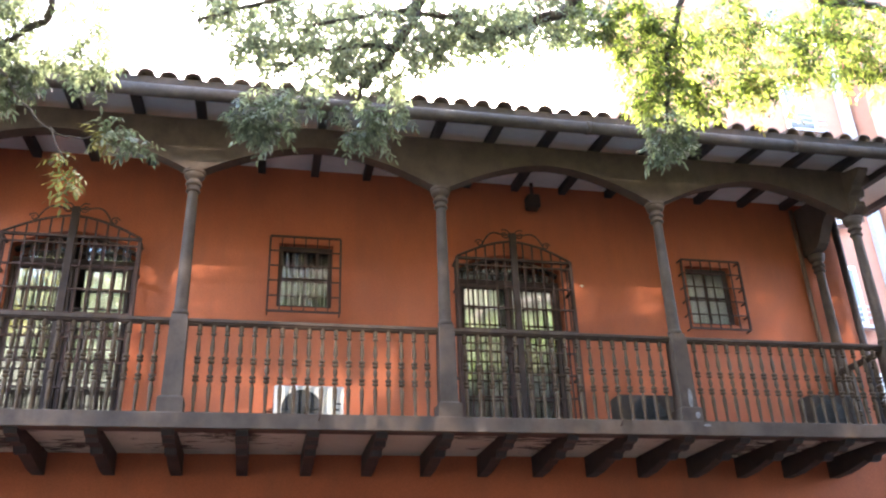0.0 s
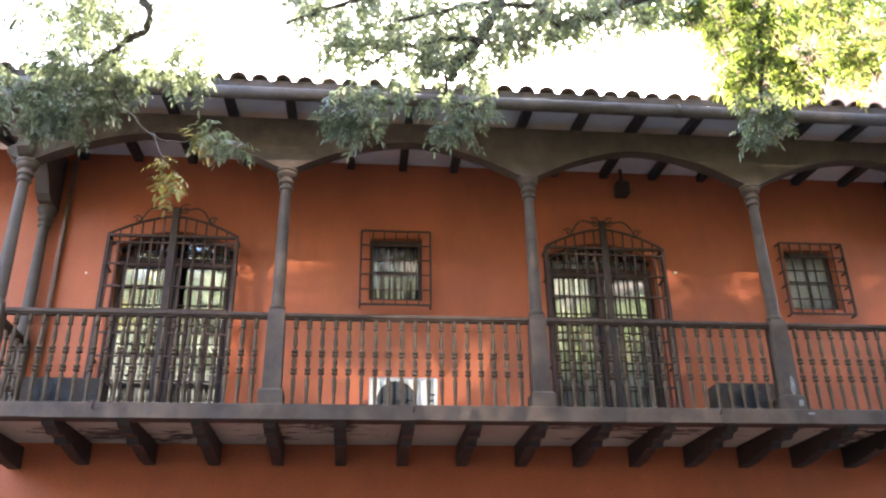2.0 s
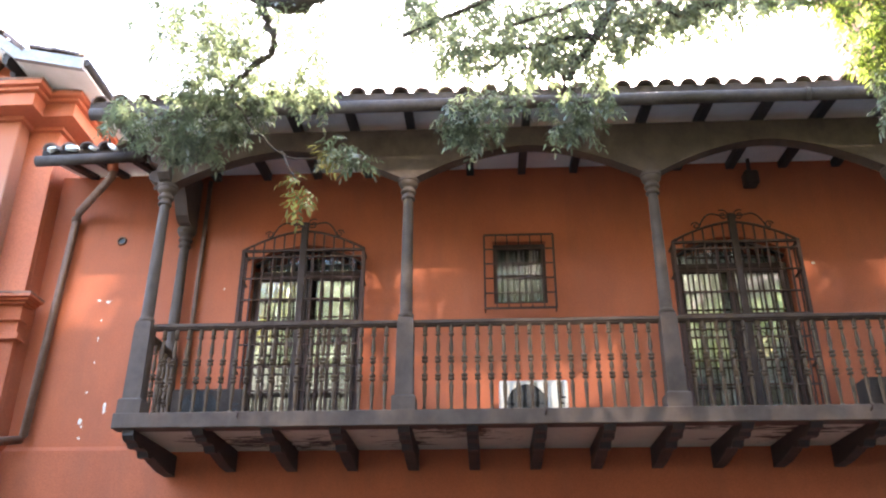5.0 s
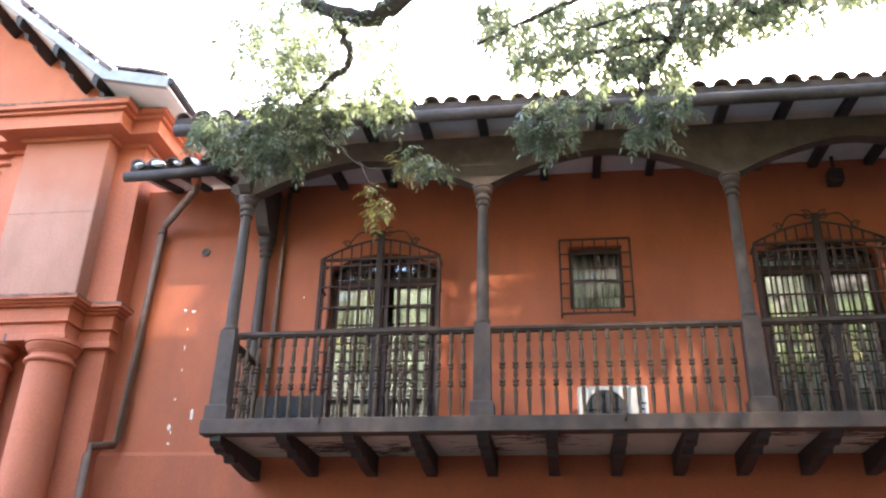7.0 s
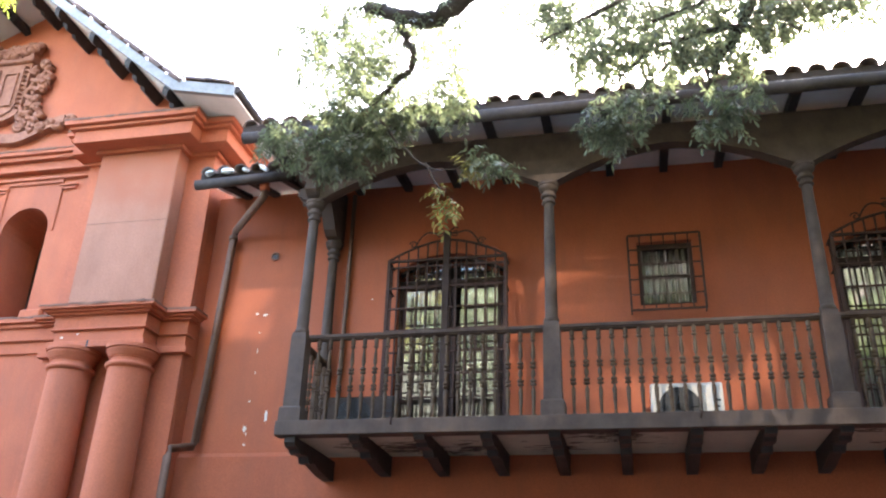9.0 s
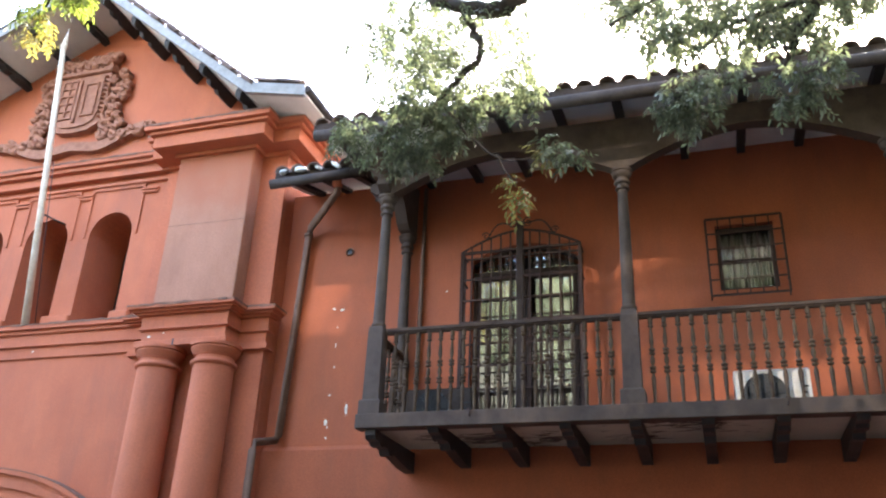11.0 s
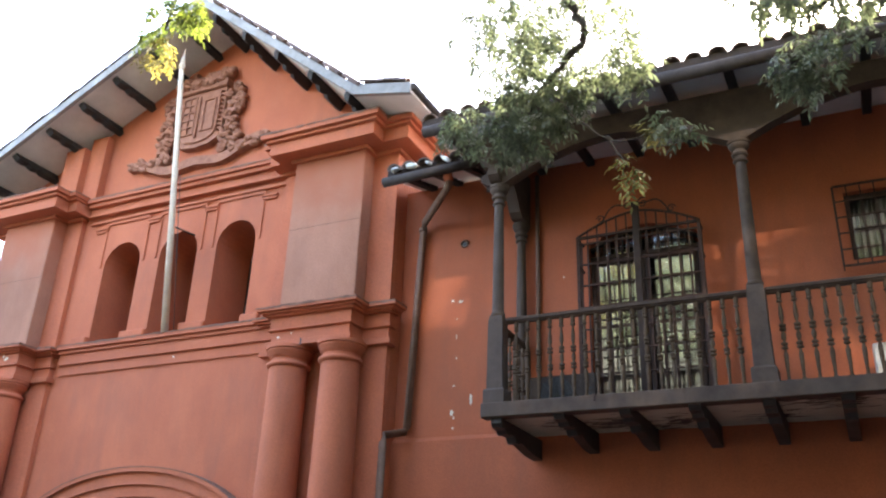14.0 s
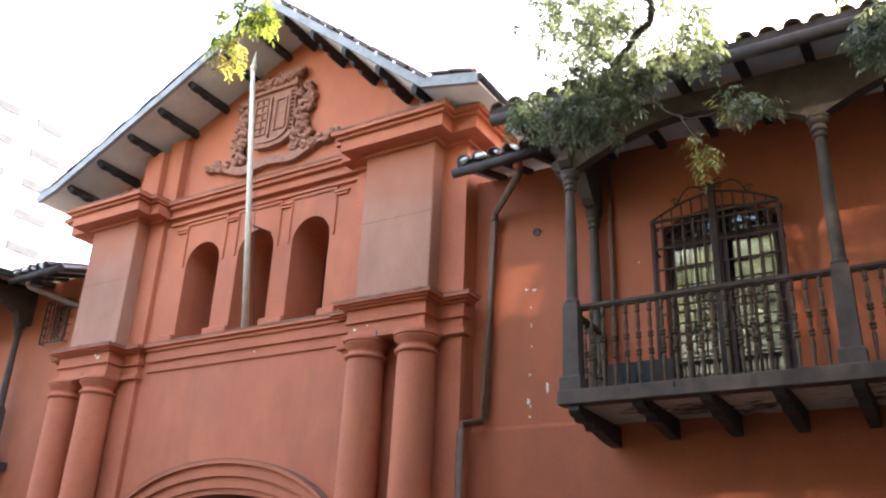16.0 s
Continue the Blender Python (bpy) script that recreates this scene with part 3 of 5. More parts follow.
def outrigger(x):
    """A dark carved bracket beam under the gable's soffit, its end scalloped."""
    slope = -0.815 if x > GX else 0.493
    prof = [(-0.25, -0.17), (-0.62, -0.17), (-0.70, -0.12), (-0.78, -0.16), (-0.86, -0.16), (-0.94, -0.10), (-1.04, -0.13), (-1.14, -0.12), (-1.2, -0.05), (-1.2, 0.0), (-0.25, 0.0)]
    bm = prism(bmesh.new(), prof, "x", -0.055, 0.055)
    m = Matrix.Translation((x, 0, gable_z(x) - 0.142)) @ Matrix.Rotation(-math.atan(slope), 4, "Y")
    bmesh.ops.transform(bm, matrix=m, verts=bm.verts)
    return part("outrigger", bm, DARKWOOD, groof)


for x in (-13.25, -12.5, -11.75, -11.02, -10.3, -9.55, -8.85, -8.15, -7.43, -6.70, -5.99, -5.28):
    outrigger(x)
for i in range(2):      # eave tiles along the two sides, seen edge on
    x, z = ((-13.96, gable_z(-13.94)), (-4.15, gable_z(-4.17)))[i]
    bm = bmesh.new()
    tube(bm, [(x, GY - 0.02, z - 0.06), (x, 5.5, z - 0.06)], 0.06, 8)
    part("side_gutter", bm, METAL, groof)
part("upper_pilaster", boxes((-11.93, -11.46, -0.56, -0.25, 8.3, gable_z(-11.93) - 0.16), bevel=0.005), STUCCO_PORTAL, portal)
part("upper_pilaster", boxes((-11.459, -11.08, -0.42, -0.25, 8.3, gable_z(-11.46) - 0.16), bevel=0.005), STUCCO_PORTAL, portal)

# ---- left wing ----
wall_with_holes("wall_left_wing", -30, CX - HW + 0.05, 0, 7.44, 0.0, 0.45, [(-14.62, -14.11, 6.18, 6.905)], STUCCO, "terracotta stucco wall of the far wing")
lroof = thing("left_wing_roof", "low clay tile roof of the far wing", "roof", kind="structure")
roof_slab("soffit_boards", -26, -14.75, lroof)
tile_field(-26, -14.75, lroof)
for i in range(16):
    o = new("rafter", raf_me)
    o.parent = lroof
    o.location.x = -14.85 - 0.682 * i
part("eave_beam", boxes((-26, -14.9, CY - 0.085, CY + 0.085, 6.75, 7.22)), WOOD, lroof)
part("end_beam", prism(bmesh.new(), [(CY + 0.087, 6.56), (CY + 0.3, 6.8), (CY + 0.6, 6.88), (CY + 0.9, 6.75), (-0.3, 6.56), (0.0, 6.56), (0.0, 7.28), (CY + 0.087, 7.2)], "x", -15.48, -15.32), WOOD, lroof)
part("left_gutter", tube(bmesh.new(), [(-26, EAVE_Y - 0.06, soffit(EAVE_Y) + 0.04), (-14.7, EAVE_Y - 0.06, soffit(EAVE_Y) + 0.04)], 0.08, 10), METAL, lroof)
copy_thing(first, pose(-15.2, CY, FLOOR))
column("wall_column", -15.4, -0.2, "grey-brown timber half column of the far wing")
part("left_balcony", boxes((-26, -15.03, -1.45, 0.0, UNDER, FLOOR)), WOOD, lroof)

# ---- downpipe ----
bm = bmesh.new()
tube(bm, [(-3.75, -0.92, 7.13), (-3.75, -0.88, 7.02), (-3.77, -0.84, 6.95), (-4.48, -0.13, 6.84), (-4.51, -0.1, 6.77), (-4.62, -0.1, 3.88), (-4.635, -0.13, 3.82), (-4.77, -0.40, 3.74), (-4.785, -0.42, 3.64), (-4.80, -0.42, 0.0)], 0.052, 10)
pipe = tagged(new("downpipe", mesh(bm, PIPE, "downpipe")), "brown painted metal downpipe on the wall", "pipe")
part("collar", tube(bmesh.new(), [(-3.75, -0.925, 7.12), (-3.75, -0.885, 7.0)], 0.066, 12), STUCCO, pipe, "red painted collar")
for x, z in ((-4.515, 6.70),):
    part("pipe_joint", tube(bmesh.new(), [(x, -0.1, z), (x, -0.1, z + 0.06)], 0.06, 12), PIPE, pipe)


# ---- low roof between portal and balcony, and its twin on the far wing ----
def low_roof(x0, x1):
    r = thing("low_roof", "short lower tiled eave with white soffit", "roof", kind="structure")
    line = [(-0.95, 7.19), (0.0, 7.47), (0.45, 7.6), (3.0, 8.4)]
    part("soffit_boards", prism(bmesh.new(), line + [(y, z + 0.05) for y, z in reversed(line)], "x", x0, x1), PLASTER, r)
    for x in (x0 + 0.25, (x0 + x1) / 2 + 0.05, x1 - 0.1):
        part("rafter", prism(bmesh.new(), [(-0.88, 7.14), (0, 7.40), (0, 7.468), (-0.88, 7.205)], "x", x - 0.05, x + 0.05), DARKWOOD, r)
    part("tile_bed", prism(bmesh.new(), [(y, z + 0.051) for y, z in line] + [(y, z + 0.09) for y, z in reversed(line)], "x", x0, x1), TILE, r)
    part("gutter", tube(bmesh.new(), [(x0 - 0.03, -1.0, 7.1), (x1 + 0.1, -1.0, 7.13)], 0.07, 12), METAL, r)
    k = int((x1 - x0) / 0.235)
    for j in range(4):
        for i in range(k):
            o = new("roof_tile", tile_me)
            o.parent = r
            o.location = (x0 + 0.14 + 0.235 * i, -1.06 + 0.36 * j, 7.24 + 0.105 * j)
            o.rotation_euler = (0.29 + rng.uniform(-0.03, 0.03), 0, rng.uniform(-0.06, 0.06))
    # dark strip added over the pale board edge, painting shade below the tiles
    part("gap_strip", boxes((x0, x1, -0.965, -0.951, 7.17, 7.285)), GAP_SHADE, r, "dark strip painting the shade under the tiles")
    plug = random.Random(17)
    for i, (w_, h_) in enumerate(((0.075, 0.03), (0.105, 0.042), (0.06, 0.024), (0.09, 0.035))):
        bm = bmesh.new()
        bmesh.ops.create_icosphere(bm, subdivisions=2, radius=1.0)
        for v in bm.verts:
            v.co *= plug.uniform(0.72, 1.15)
        bmesh.ops.transform(bm, verts=bm.verts, matrix=Matrix.Translation((x0 + 0.16 + 0.255 * i, -1.03, 7.25 + 0.012 * (i % 2))) @ Matrix.Rotation(0.35 * (i - 1), 4, "Y") @ Matrix.Diagonal((w_, 0.05, h_, 1)))
        part("mortar_plug", bm, CURTAIN, r, "ragged white mortar under a tile")


low_roof(-4.66, -3.42)
low_roof(-14.7, -13.3)
bm = tube(bmesh.new(), [(-14.25, -0.95, 7.05), (-14.25, -0.9, 6.95), (-13.5, -0.2, 6.65), (-13.42, -0.15, 6.5), (-13.42, -0.1, 3.0)], 0.05, 10)
tagged(new("downpipe", mesh(bm, PIPE, "downpipe")), "pale brown metal downpipe beside the far pier", "pipe")

# ---- rooms behind the openings ----
room = thing("rooms", "dim brown rooms behind the openings", "room", kind="structure")
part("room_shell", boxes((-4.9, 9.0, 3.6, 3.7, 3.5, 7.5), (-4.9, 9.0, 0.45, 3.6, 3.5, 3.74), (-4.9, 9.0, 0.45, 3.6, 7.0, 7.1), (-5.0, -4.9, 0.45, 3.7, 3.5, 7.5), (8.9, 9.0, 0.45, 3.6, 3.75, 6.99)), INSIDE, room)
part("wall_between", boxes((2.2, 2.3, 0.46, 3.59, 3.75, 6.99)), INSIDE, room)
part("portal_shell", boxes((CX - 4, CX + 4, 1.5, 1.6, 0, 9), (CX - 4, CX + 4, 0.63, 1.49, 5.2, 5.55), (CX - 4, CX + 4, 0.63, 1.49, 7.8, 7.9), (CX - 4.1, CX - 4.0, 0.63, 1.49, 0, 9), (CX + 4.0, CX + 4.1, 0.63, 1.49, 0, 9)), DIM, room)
part("gate_leaf", boxes((CX - 1.8, CX + 1.8, 0.12, 0.2, 0.02, 3.3)), DARKWOOD, room, "dark wooden gate")
part("side_walls", boxes((8.55, 9.0, 0.46, 9, 0, 7.4), (-4.9, 9.0, 9.0, 9.3, 0, 9.4)), STUCCO, room)
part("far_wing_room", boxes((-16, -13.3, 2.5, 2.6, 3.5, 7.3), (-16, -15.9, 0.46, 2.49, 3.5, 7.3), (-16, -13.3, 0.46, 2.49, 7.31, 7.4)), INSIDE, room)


# ---- balcony doors with iron grilles ----
def balcony_door(mid, curtain):
    """Glazed double door with many small panes and an arched fanlight, set back in its opening."""
    d = thing("balcony_door", "dark wooden glazed double door" + (" with pale curtain" if curtain else ""), "door", "balcony doors", at=(mid, 0.14, FLOOR))
    w, bar = DOOR_HALF, 2.16

    def head(x, drop=0.0):
        return door_arch(x) - FLOOR - drop
    xs = np.linspace(-w, w, 19)
    part("door_frame", boxes((-w, -w + 0.04, -0.04, 0.06, 0, bar), (w - 0.04, w, -0.04, 0.06, 0, bar), (-w, w, -0.05, 0.06, bar, bar + 0.07), bevel=0.006), FRAME, d)
    part("fanlight_frame", prism(bmesh.new(), [(x, head(x) - 0.002) for x in xs] + [(x, max(head(x) - 0.035, bar + 0.071)) for x in xs[::-1]], "y", -0.04, 0.06), FRAME, d)
    for side in (-1, 1):
        a, b = (-w + 0.045, -0.006) if side < 0 else (0.006, w - 0.045)
        rows = [(a, a + 0.05, -0.03, 0.02, 0.01, bar - 0.005), (b - 0.05, b, -0.03, 0.02, 0.01, bar - 0.005), (a + 0.05, b - 0.05, -0.03, 0.02, bar - 0.05, bar - 0.005), (a + 0.05, b - 0.05, -0.03, 0.02, 0.01, 0.12)]
        leaf = part("door_leaf", boxes(*rows, bevel=0.005), FRAME, d)
        for z in np.linspace(0.12, bar - 0.05, 9)[1:-1]:
            part("glazing_bar", boxes((a + 0.05, b - 0.05, -0.02, 0.01, z - 0.008, z + 0.008)), FRAME, leaf)
        for x in np.linspace(a + 0.05, b - 0.05, 5)[1:-1]:
            part("glazing_bar", boxes((x - 0.007, x + 0.007, -0.018, 0.008, 0.12, bar - 0.05)), FRAME, leaf)
        p = part("pane", boxes((a + 0.05, b - 0.05, -0.008, -0.002, 0.12, bar - 0.05)), GLASS, leaf)
        p.visible_shadow = False
        q = np.linspace(side * 0.03, side * (w - 0.07), 12)
        p = part("fanlight_pane", prism(bmesh.new(), [(x, head(x) - 0.03) for x in q] + [(x, bar + 0.07) for x in q[::-1]], "y", -0.006, 0.0), GLASS, d)
        p.visible_shadow = False
        for x in np.linspace(side * 0.03, side * (w - 0.09), 8):
            part("fanlight_bar", boxes((x - 0.009, x + 0.009, -0.022, 0.012, bar + 0.07, head(x) - 0.02)), FRAME, d)
        part("fanlight_bar", boxes((min(side * 0.03, side * (w - 0.16)), max(side * 0.03, side * (w - 0.16)), -0.021, 0.011, bar + 0.155, bar + 0.17)), FRAME, d)
    if curtain:
        bm = bmesh.new()
        pts = [(-w + 0.08 + (2 * w - 0.16) * i / 60, 0.11 + 0.025 * math.sin(i * 1.3) + 0.012 * math.sin(i * 0.7)) for i in range(61)]
        prism(bm, pts + [(x, y + 0.012) for x, y in reversed(pts)], "z", 0.05, 2.4)
        part("curtain", bm, CURTAIN, d, "pale hanging curtain")
    return d


balcony_door(DOOR_MIDS[0], False)
balcony_door(DOOR_MIDS[1], True)


def scroll(cx, cz, r, turns, start, flip, y, n=22):
    """A spiral of iron in the grille's plane."""
    return [(cx + flip * r * (1 - 0.8 * i / n) * math.cos(start + turns * 2 * math.pi * i / n), y, cz + r * (1 - 0.8 * i / n) * math.sin(start + turns * 2 * math.pi * i / n)) for i in range(n + 1)]


def door_grille(x0, x1):
    """A tall wrought-iron cage with an arched, scrolled head, standing off the wall."""
    g = thing("door_grille", "rusty wrought-iron door grille with arched scrolled top", "grille", "door grilles", at=((x0 + x1) / 2, 0, FLOOR))
    w, Y, side_top, peak = (x1 - x0) / 2, -0.25, 2.385, 2.635

    def head(x):
        return side_top + (peak - side_top) * (1 - (abs(x) / w) ** 1.7)
    part("centre_post", boxes((-0.045, 0.045, Y - 0.03, Y + 0.03, 0.0, peak + 0.12), bevel=0.008), FRAME, g)
    xs = np.linspace(-w, w, 13)
    for x in xs:
        if abs(x) < 0.03:
            continue
        r = 0.02 if abs(abs(x) - w) < 0.01 else 0.0095
        part("upright", boxes((x - r, x + r, Y - r, Y + r, 0.0, head(x))), IRON, g)
    for z in (0.06, 0.27, 0.55, 0.84, 1.12, 1.41, 1.70, 1.985, 2.27, 2.36):
        r = 0.016 if z > 2.3 else 0.010
        part("crossbar", boxes((-w, w, Y - 0.012 - r, Y - 0.004 + r * 0.5, z - r, z + r)), IRON, g)
    for s in (-1, 1):
        rows = [(s * w - 0.012, s * w + 0.012, Y, 0.0, z - 0.012, z + 0.012) for z in (0.27, 0.84, 1.41, 1.985, 2.36)]
        rows += [(s * w - 0.009, s * w + 0.009, y - 0.009, y + 0.009, 0.0, 2.37) for y in (-0.17, -0.09)]
        for row in rows:
            part("side_bar", boxes(row), IRON, g)
    part("arch_bar", tube(bmesh.new(), [(x, Y, head(x)) for x in np.linspace(-w, w, 25)], 0.016, 6), IRON, g)
    for s in (-1, 1):
        bm = bmesh.new()
        def curlpart(pts, r):
            part("scroll", tube(bmesh.new(), pts, r, 5), IRON, g)
        tube(bm, [(s * (0.42 - 0.37 * t), Y, head(0.42) + 0.0 + 0.30 * t ** 0.7 * (1.15 - 0.35 * t) + 0.05 * math.sin(t * 5)) for t in np.linspace(0, 1, 14)], 0.011, 6)
        curlpart(scroll(s * 0.45, head(0.45) + 0.06, 0.055, 1.3, 0.2, s, Y), 0.009)
        curlpart(scroll(s * 0.1, peak + 0.10, 0.075, 1.3, 1.0, s, Y), 0.009)
        curlpart(scroll(s * 0.11, 1.33, 0.09, 1.3, 1.0, s, Y - 0.02), 0.008)
        curlpart(scroll(s * 0.11, 1.12, 0.09, 1.3, -1.0, s, Y - 0.02), 0.008)
        part("scrollwork", bm, IRON, g)
    return g


for a, b in DOORS:
    door_grille(a, b)


def small_window(x0, x1, z0, z1, curtain=None, name="window_1"):
    """A small sash in the wall, seen through a projecting iron cage."""
    v = tagged(new(name), "small dark wooden window with four panes" + (" and a curtain" if curtain else ""), "window", kind="structure")
    a, b, c, d = x0 + 0.11, x1 - 0.09, z0 + 0.11, z1 - 0.035
    m, mz = (a + b) / 2, (c + d) / 2
    part("window_frame", boxes((a, a + 0.05, 0.08, 0.15, c, d), (b - 0.05, b, 0.08, 0.15, c, d), (a + 0.05, b - 0.05, 0.08, 0.15, d - 0.06, d), (a + 0.05, b - 0.05, 0.08, 0.15, c, c + 0.05), bevel=0.005), FRAME, v)
    part("sash_bars", boxes((m - 0.009, m + 0.009, 0.09, 0.14, c + 0.05, d - 0.06), (a + 0.05, m - 0.009, 0.095, 0.135, mz - 0.008, mz + 0.008), (m + 0.009, b - 0.05, 0.095, 0.135, mz - 0.008, mz + 0.008)), FRAME, v)
    for p0, p1 in ((a + 0.05, m - 0.009), (m + 0.009, b - 0.05)):
        for q0, q1 in ((c + 0.05, mz - 0.008), (mz + 0.008, d - 0.06)):
            p = part("pane", boxes((p0, p1, 0.112, 0.118, q0, q1)), GLASS_DULL, v)
            p.visible_shadow = False
    if curtain:
        bm = bmesh.new()
        pts = [(a + (b - a) * i / 40, 0.185 + 0.02 * math.sin(i * 1.4)) for i in range(41)]
        prism(bm, pts + [(x, y + 0.01) for x, y in reversed(pts)], "z", c - 0.05, d + 0.05)
        part("curtain", bm, curtain, v, "hanging curtain")
    g = thing("window_grille", "rusty iron window grille standing off the wall", "grille", "window grilles", at=((x0 + x1) / 2, 0, z0))
    w, h, Y = (x1 - x0) / 2, z1 - z0, -0.12
    for i, x in enumerate(np.linspace(-w, w, 7)):
        r = 0.013 if i in (0, 6) else 0.008
        part("upright", boxes((x - r, x + r, Y - r, Y + r, 0, h)), IRON, g)
    for i, z in enumerate(np.linspace(0, h, 6)):
        r = 0.013 if i in (0, 5) else 0.008
        part("crossbar", boxes((-w, w, Y - 0.02, Y - 0.006, z - r, z + r)), IRON, g)
        for s_ in (-w, w):
            part("tie", boxes((s_ - 0.008, s_ + 0.008, Y, 0.0, z - 0.008, z + 0.008)), IRON, g)
    return g


small_window(*WINS[0], 5.37, 6.365, DARKCURTAIN)
small_window(*WINS[1], 5.37, 6.365, CURTAIN, "window_2")
small_window(-14.73, -14.02, 6.07, 6.94, None, "window_3")


# ---- things on the balcony ----
def outdoor_unit(x0, x1, top, body, label):
    u = thing("air_conditioner", label, "air conditioner", "air conditioners", at=((x0 + x1) / 2, -0.36, FLOOR))
    w, h = (x1 - x0) / 2, top - FLOOR
    part("casing", boxes((-w, w, -0.14, 0.14, 0.04, h), bevel=0.015), body, u)
    part("feet", boxes((-w + 0.08, -w + 0.14, -0.16, 0.16, 0, 0.041), (w - 0.14, w - 0.08, -0.16, 0.16, 0, 0.041)), BLACK, u)
    cx, cz, r = -0.08, h * 0.52, min(0.22, h * 0.42)
    bm = bmesh.new()
    bmesh.ops.create_circle(bm, cap_ends=True, radius=r, segments=32, matrix=Matrix.Translation((cx, -0.143, cz)) @ Matrix.Rotation(radians(90), 4, "X"))
    r_ = bmesh.ops.extrude_face_region(bm, geom=bm.faces[:])
    bmesh.ops.translate(bm, verts=[v for v in r_["geom"] if isinstance(v, bmesh.types.BMVert)], vec=(0, -0.004, 0))
    part("fan_opening", bm, BLACK, u, "dark round fan opening")
    bm = bmesh.new()
    for k in range(1, 6):
        tube(bm, [(cx + r * k / 5 * math.cos(a), -0.153, cz + r * k / 5 * math.sin(a)) for a in np.linspace(0, 2 * math.pi, 25)], 0.003, 4)
    for a in np.linspace(0, math.pi, 5)[:-1]:
        tube(bm, [(cx - r * math.cos(a), -0.155, cz - r * math.sin(a)), (cx + r * math.cos(a), -0.155, cz + r * math.sin(a))], 0.004, 4)
    part("fan_guard", bm, BLACK, u)
    part("side_cover", boxes((w - 0.12, w - 0.005, -0.152, -0.139, 0.08, h - 0.03), bevel=0.004), body, u)
    for x1_, z0_ in ((w - 0.03, 0.62), (w - 0.05, 0.5)):
        part("label_bar", boxes((w - 0.10, x1_, -0.156, -0.1525, h * z0_, h * (z0_ + 0.035))), BLACK, u)
    return u


outdoor_unit(1.0, 1.77, 4.35, WHITE, "white air conditioner outdoor unit on the balcony floor")
outdoor_unit(5.05, 5.93, 4.34, DARKCASE, "dark grey air conditioner unit behind the railing")
outdoor_unit(7.62, 8.28, 4.40, DARKCASE, "dark grey air conditioner unit near the end column")
outdoor_unit(-2.75, -1.93, 4.30, DARKCASE, "dark grey air conditioner unit beside the door")
bm = boxes((4.22, 4.40, -0.24, -0.06, 6.98, 7.18), bevel=0.02)
lamp = thing("wall_lantern", "small dark boxy lantern high on the wall", "lantern", at=(0, 0, 0))
part("body", bm, FRAME, lamp)
part("bracket", boxes((4.28, 4.34, -0.061, 0.0, 7.05, 7.12), (4.29, 4.33, -0.17, -0.13, 7.181, 7.38)), IRON, lamp)

# end brackets, end beams and wall pipes of the balcony
for x, s in ((-2.99, -1), (8.46, 1)):
    e = thing("end_beam", "grey-brown timber end beam with arched bracket", "beam", kind="structure")
    pts = [(CY + 0.09, 6.56), *[(CY + 0.1 + 0.8 * t, 6.56 + 0.38 * math.sin(math.pi * t)) for t in np.linspace(0.05, 0.95, 12)], (-0.3, 6.56), (0.0, 6.56), (0.0, soffit(0) - 0.05), (CY + 0.09, soffit(CY) - 0.05)]
    part("beam", prism(bmesh.new(), pts, "x", x - 0.08, x + 0.08), WOOD, e)
    xc = COLS[0] if s < 0 else COLS[-1]
    out = [(xc, 6.553), (xc + s * 0.14, 6.57), (xc + s * 0.22, 6.63), (xc + s * 0.21, 6.70), (xc + s * 0.12, 6.74), (xc + s * 0.13, 6.82), (xc + s * 0.22, 6.86), (xc + s * 0.23, 6.94), (xc + s * 0.16, 6.98), (xc + s * 0.26, 7.02), (xc + s * 0.36, 7.1), (xc + s * 0.36, 7.2), (xc, 7.2)]
    part("corner_bracket", prism(bmesh.new(), out, "y", CY - 0.075, CY + 0.075), WOOD, e)
    out = [(CY, 6.554), (CY - 0.14, 6.57), (CY - 0.22, 6.63), (CY - 0.21, 6.70), (CY - 0.12, 6.74), (CY - 0.13, 6.82), (CY - 0.22, 6.86), (CY - 0.24, 6.92), (CY - 0.32, 6.97), (CY - 0.42, 7.04), (CY - 0.42, 7.08), (CY, 7.2)]
    part("front_bracket", prism(bmesh.new(), out, "x", xc - 0.07, xc + 0.07), WOOD, e)
for pts, label in (([(-2.79, -0.05, 7.3), (-2.79, -0.05, 3.85)], "thin grey-brown pipe beside the wall column"), ([(8.3, -0.05, 7.3), (8.3, -0.05, 3.85)], "thin reddish pipe on the wall"), ([(8.93, -0.09, 7.25), (8.93, -0.09, 0.1)], "grey metal pipe on the house corner")):
    tagged(new("wall_pipe", mesh(tube(bmesh.new(), pts, 0.03 if pts[0][0] < 8.9 else 0.05, 8), PIPE if pts[0][0] < 8.9 else METAL, "wall_pipe")), label, "pipe")

# ---- portal's details ----
for (a, b) in ARCHES:
    m = (a + b) / 2
    part("panel_frame", boxes((a - 0.10, a - 0.06, -0.275, -0.252, 7.0, 7.80), (b + 0.06, b + 0.10, -0.275, -0.252, 7.0, 7.80), (a - 0.10, b + 0.10, -0.28, -0.252, 7.80, 7.85)), STUCCO_PORTAL, portal)
for x, w in ((-10.83, 0.17), (-9.65, 0.27), (-8.42, 0.25), (-7.3, 0.17)):
    part("jamb_base", boxes((x - w, x + w, -0.36, -0.255, 5.572, 5.72), bevel=0.02), STUCCO_PORTAL, portal)
for x in (-10.88, -9.65, -8.42, -7.24):
    part("small_capital", boxes((x - 0.13, x + 0.13, -0.29, -0.252, 7.68, 7.71), (x - 0.15, x + 0.15, -0.30, -0.252, 7.73, 7.76)), STUCCO_PORTAL, portal)

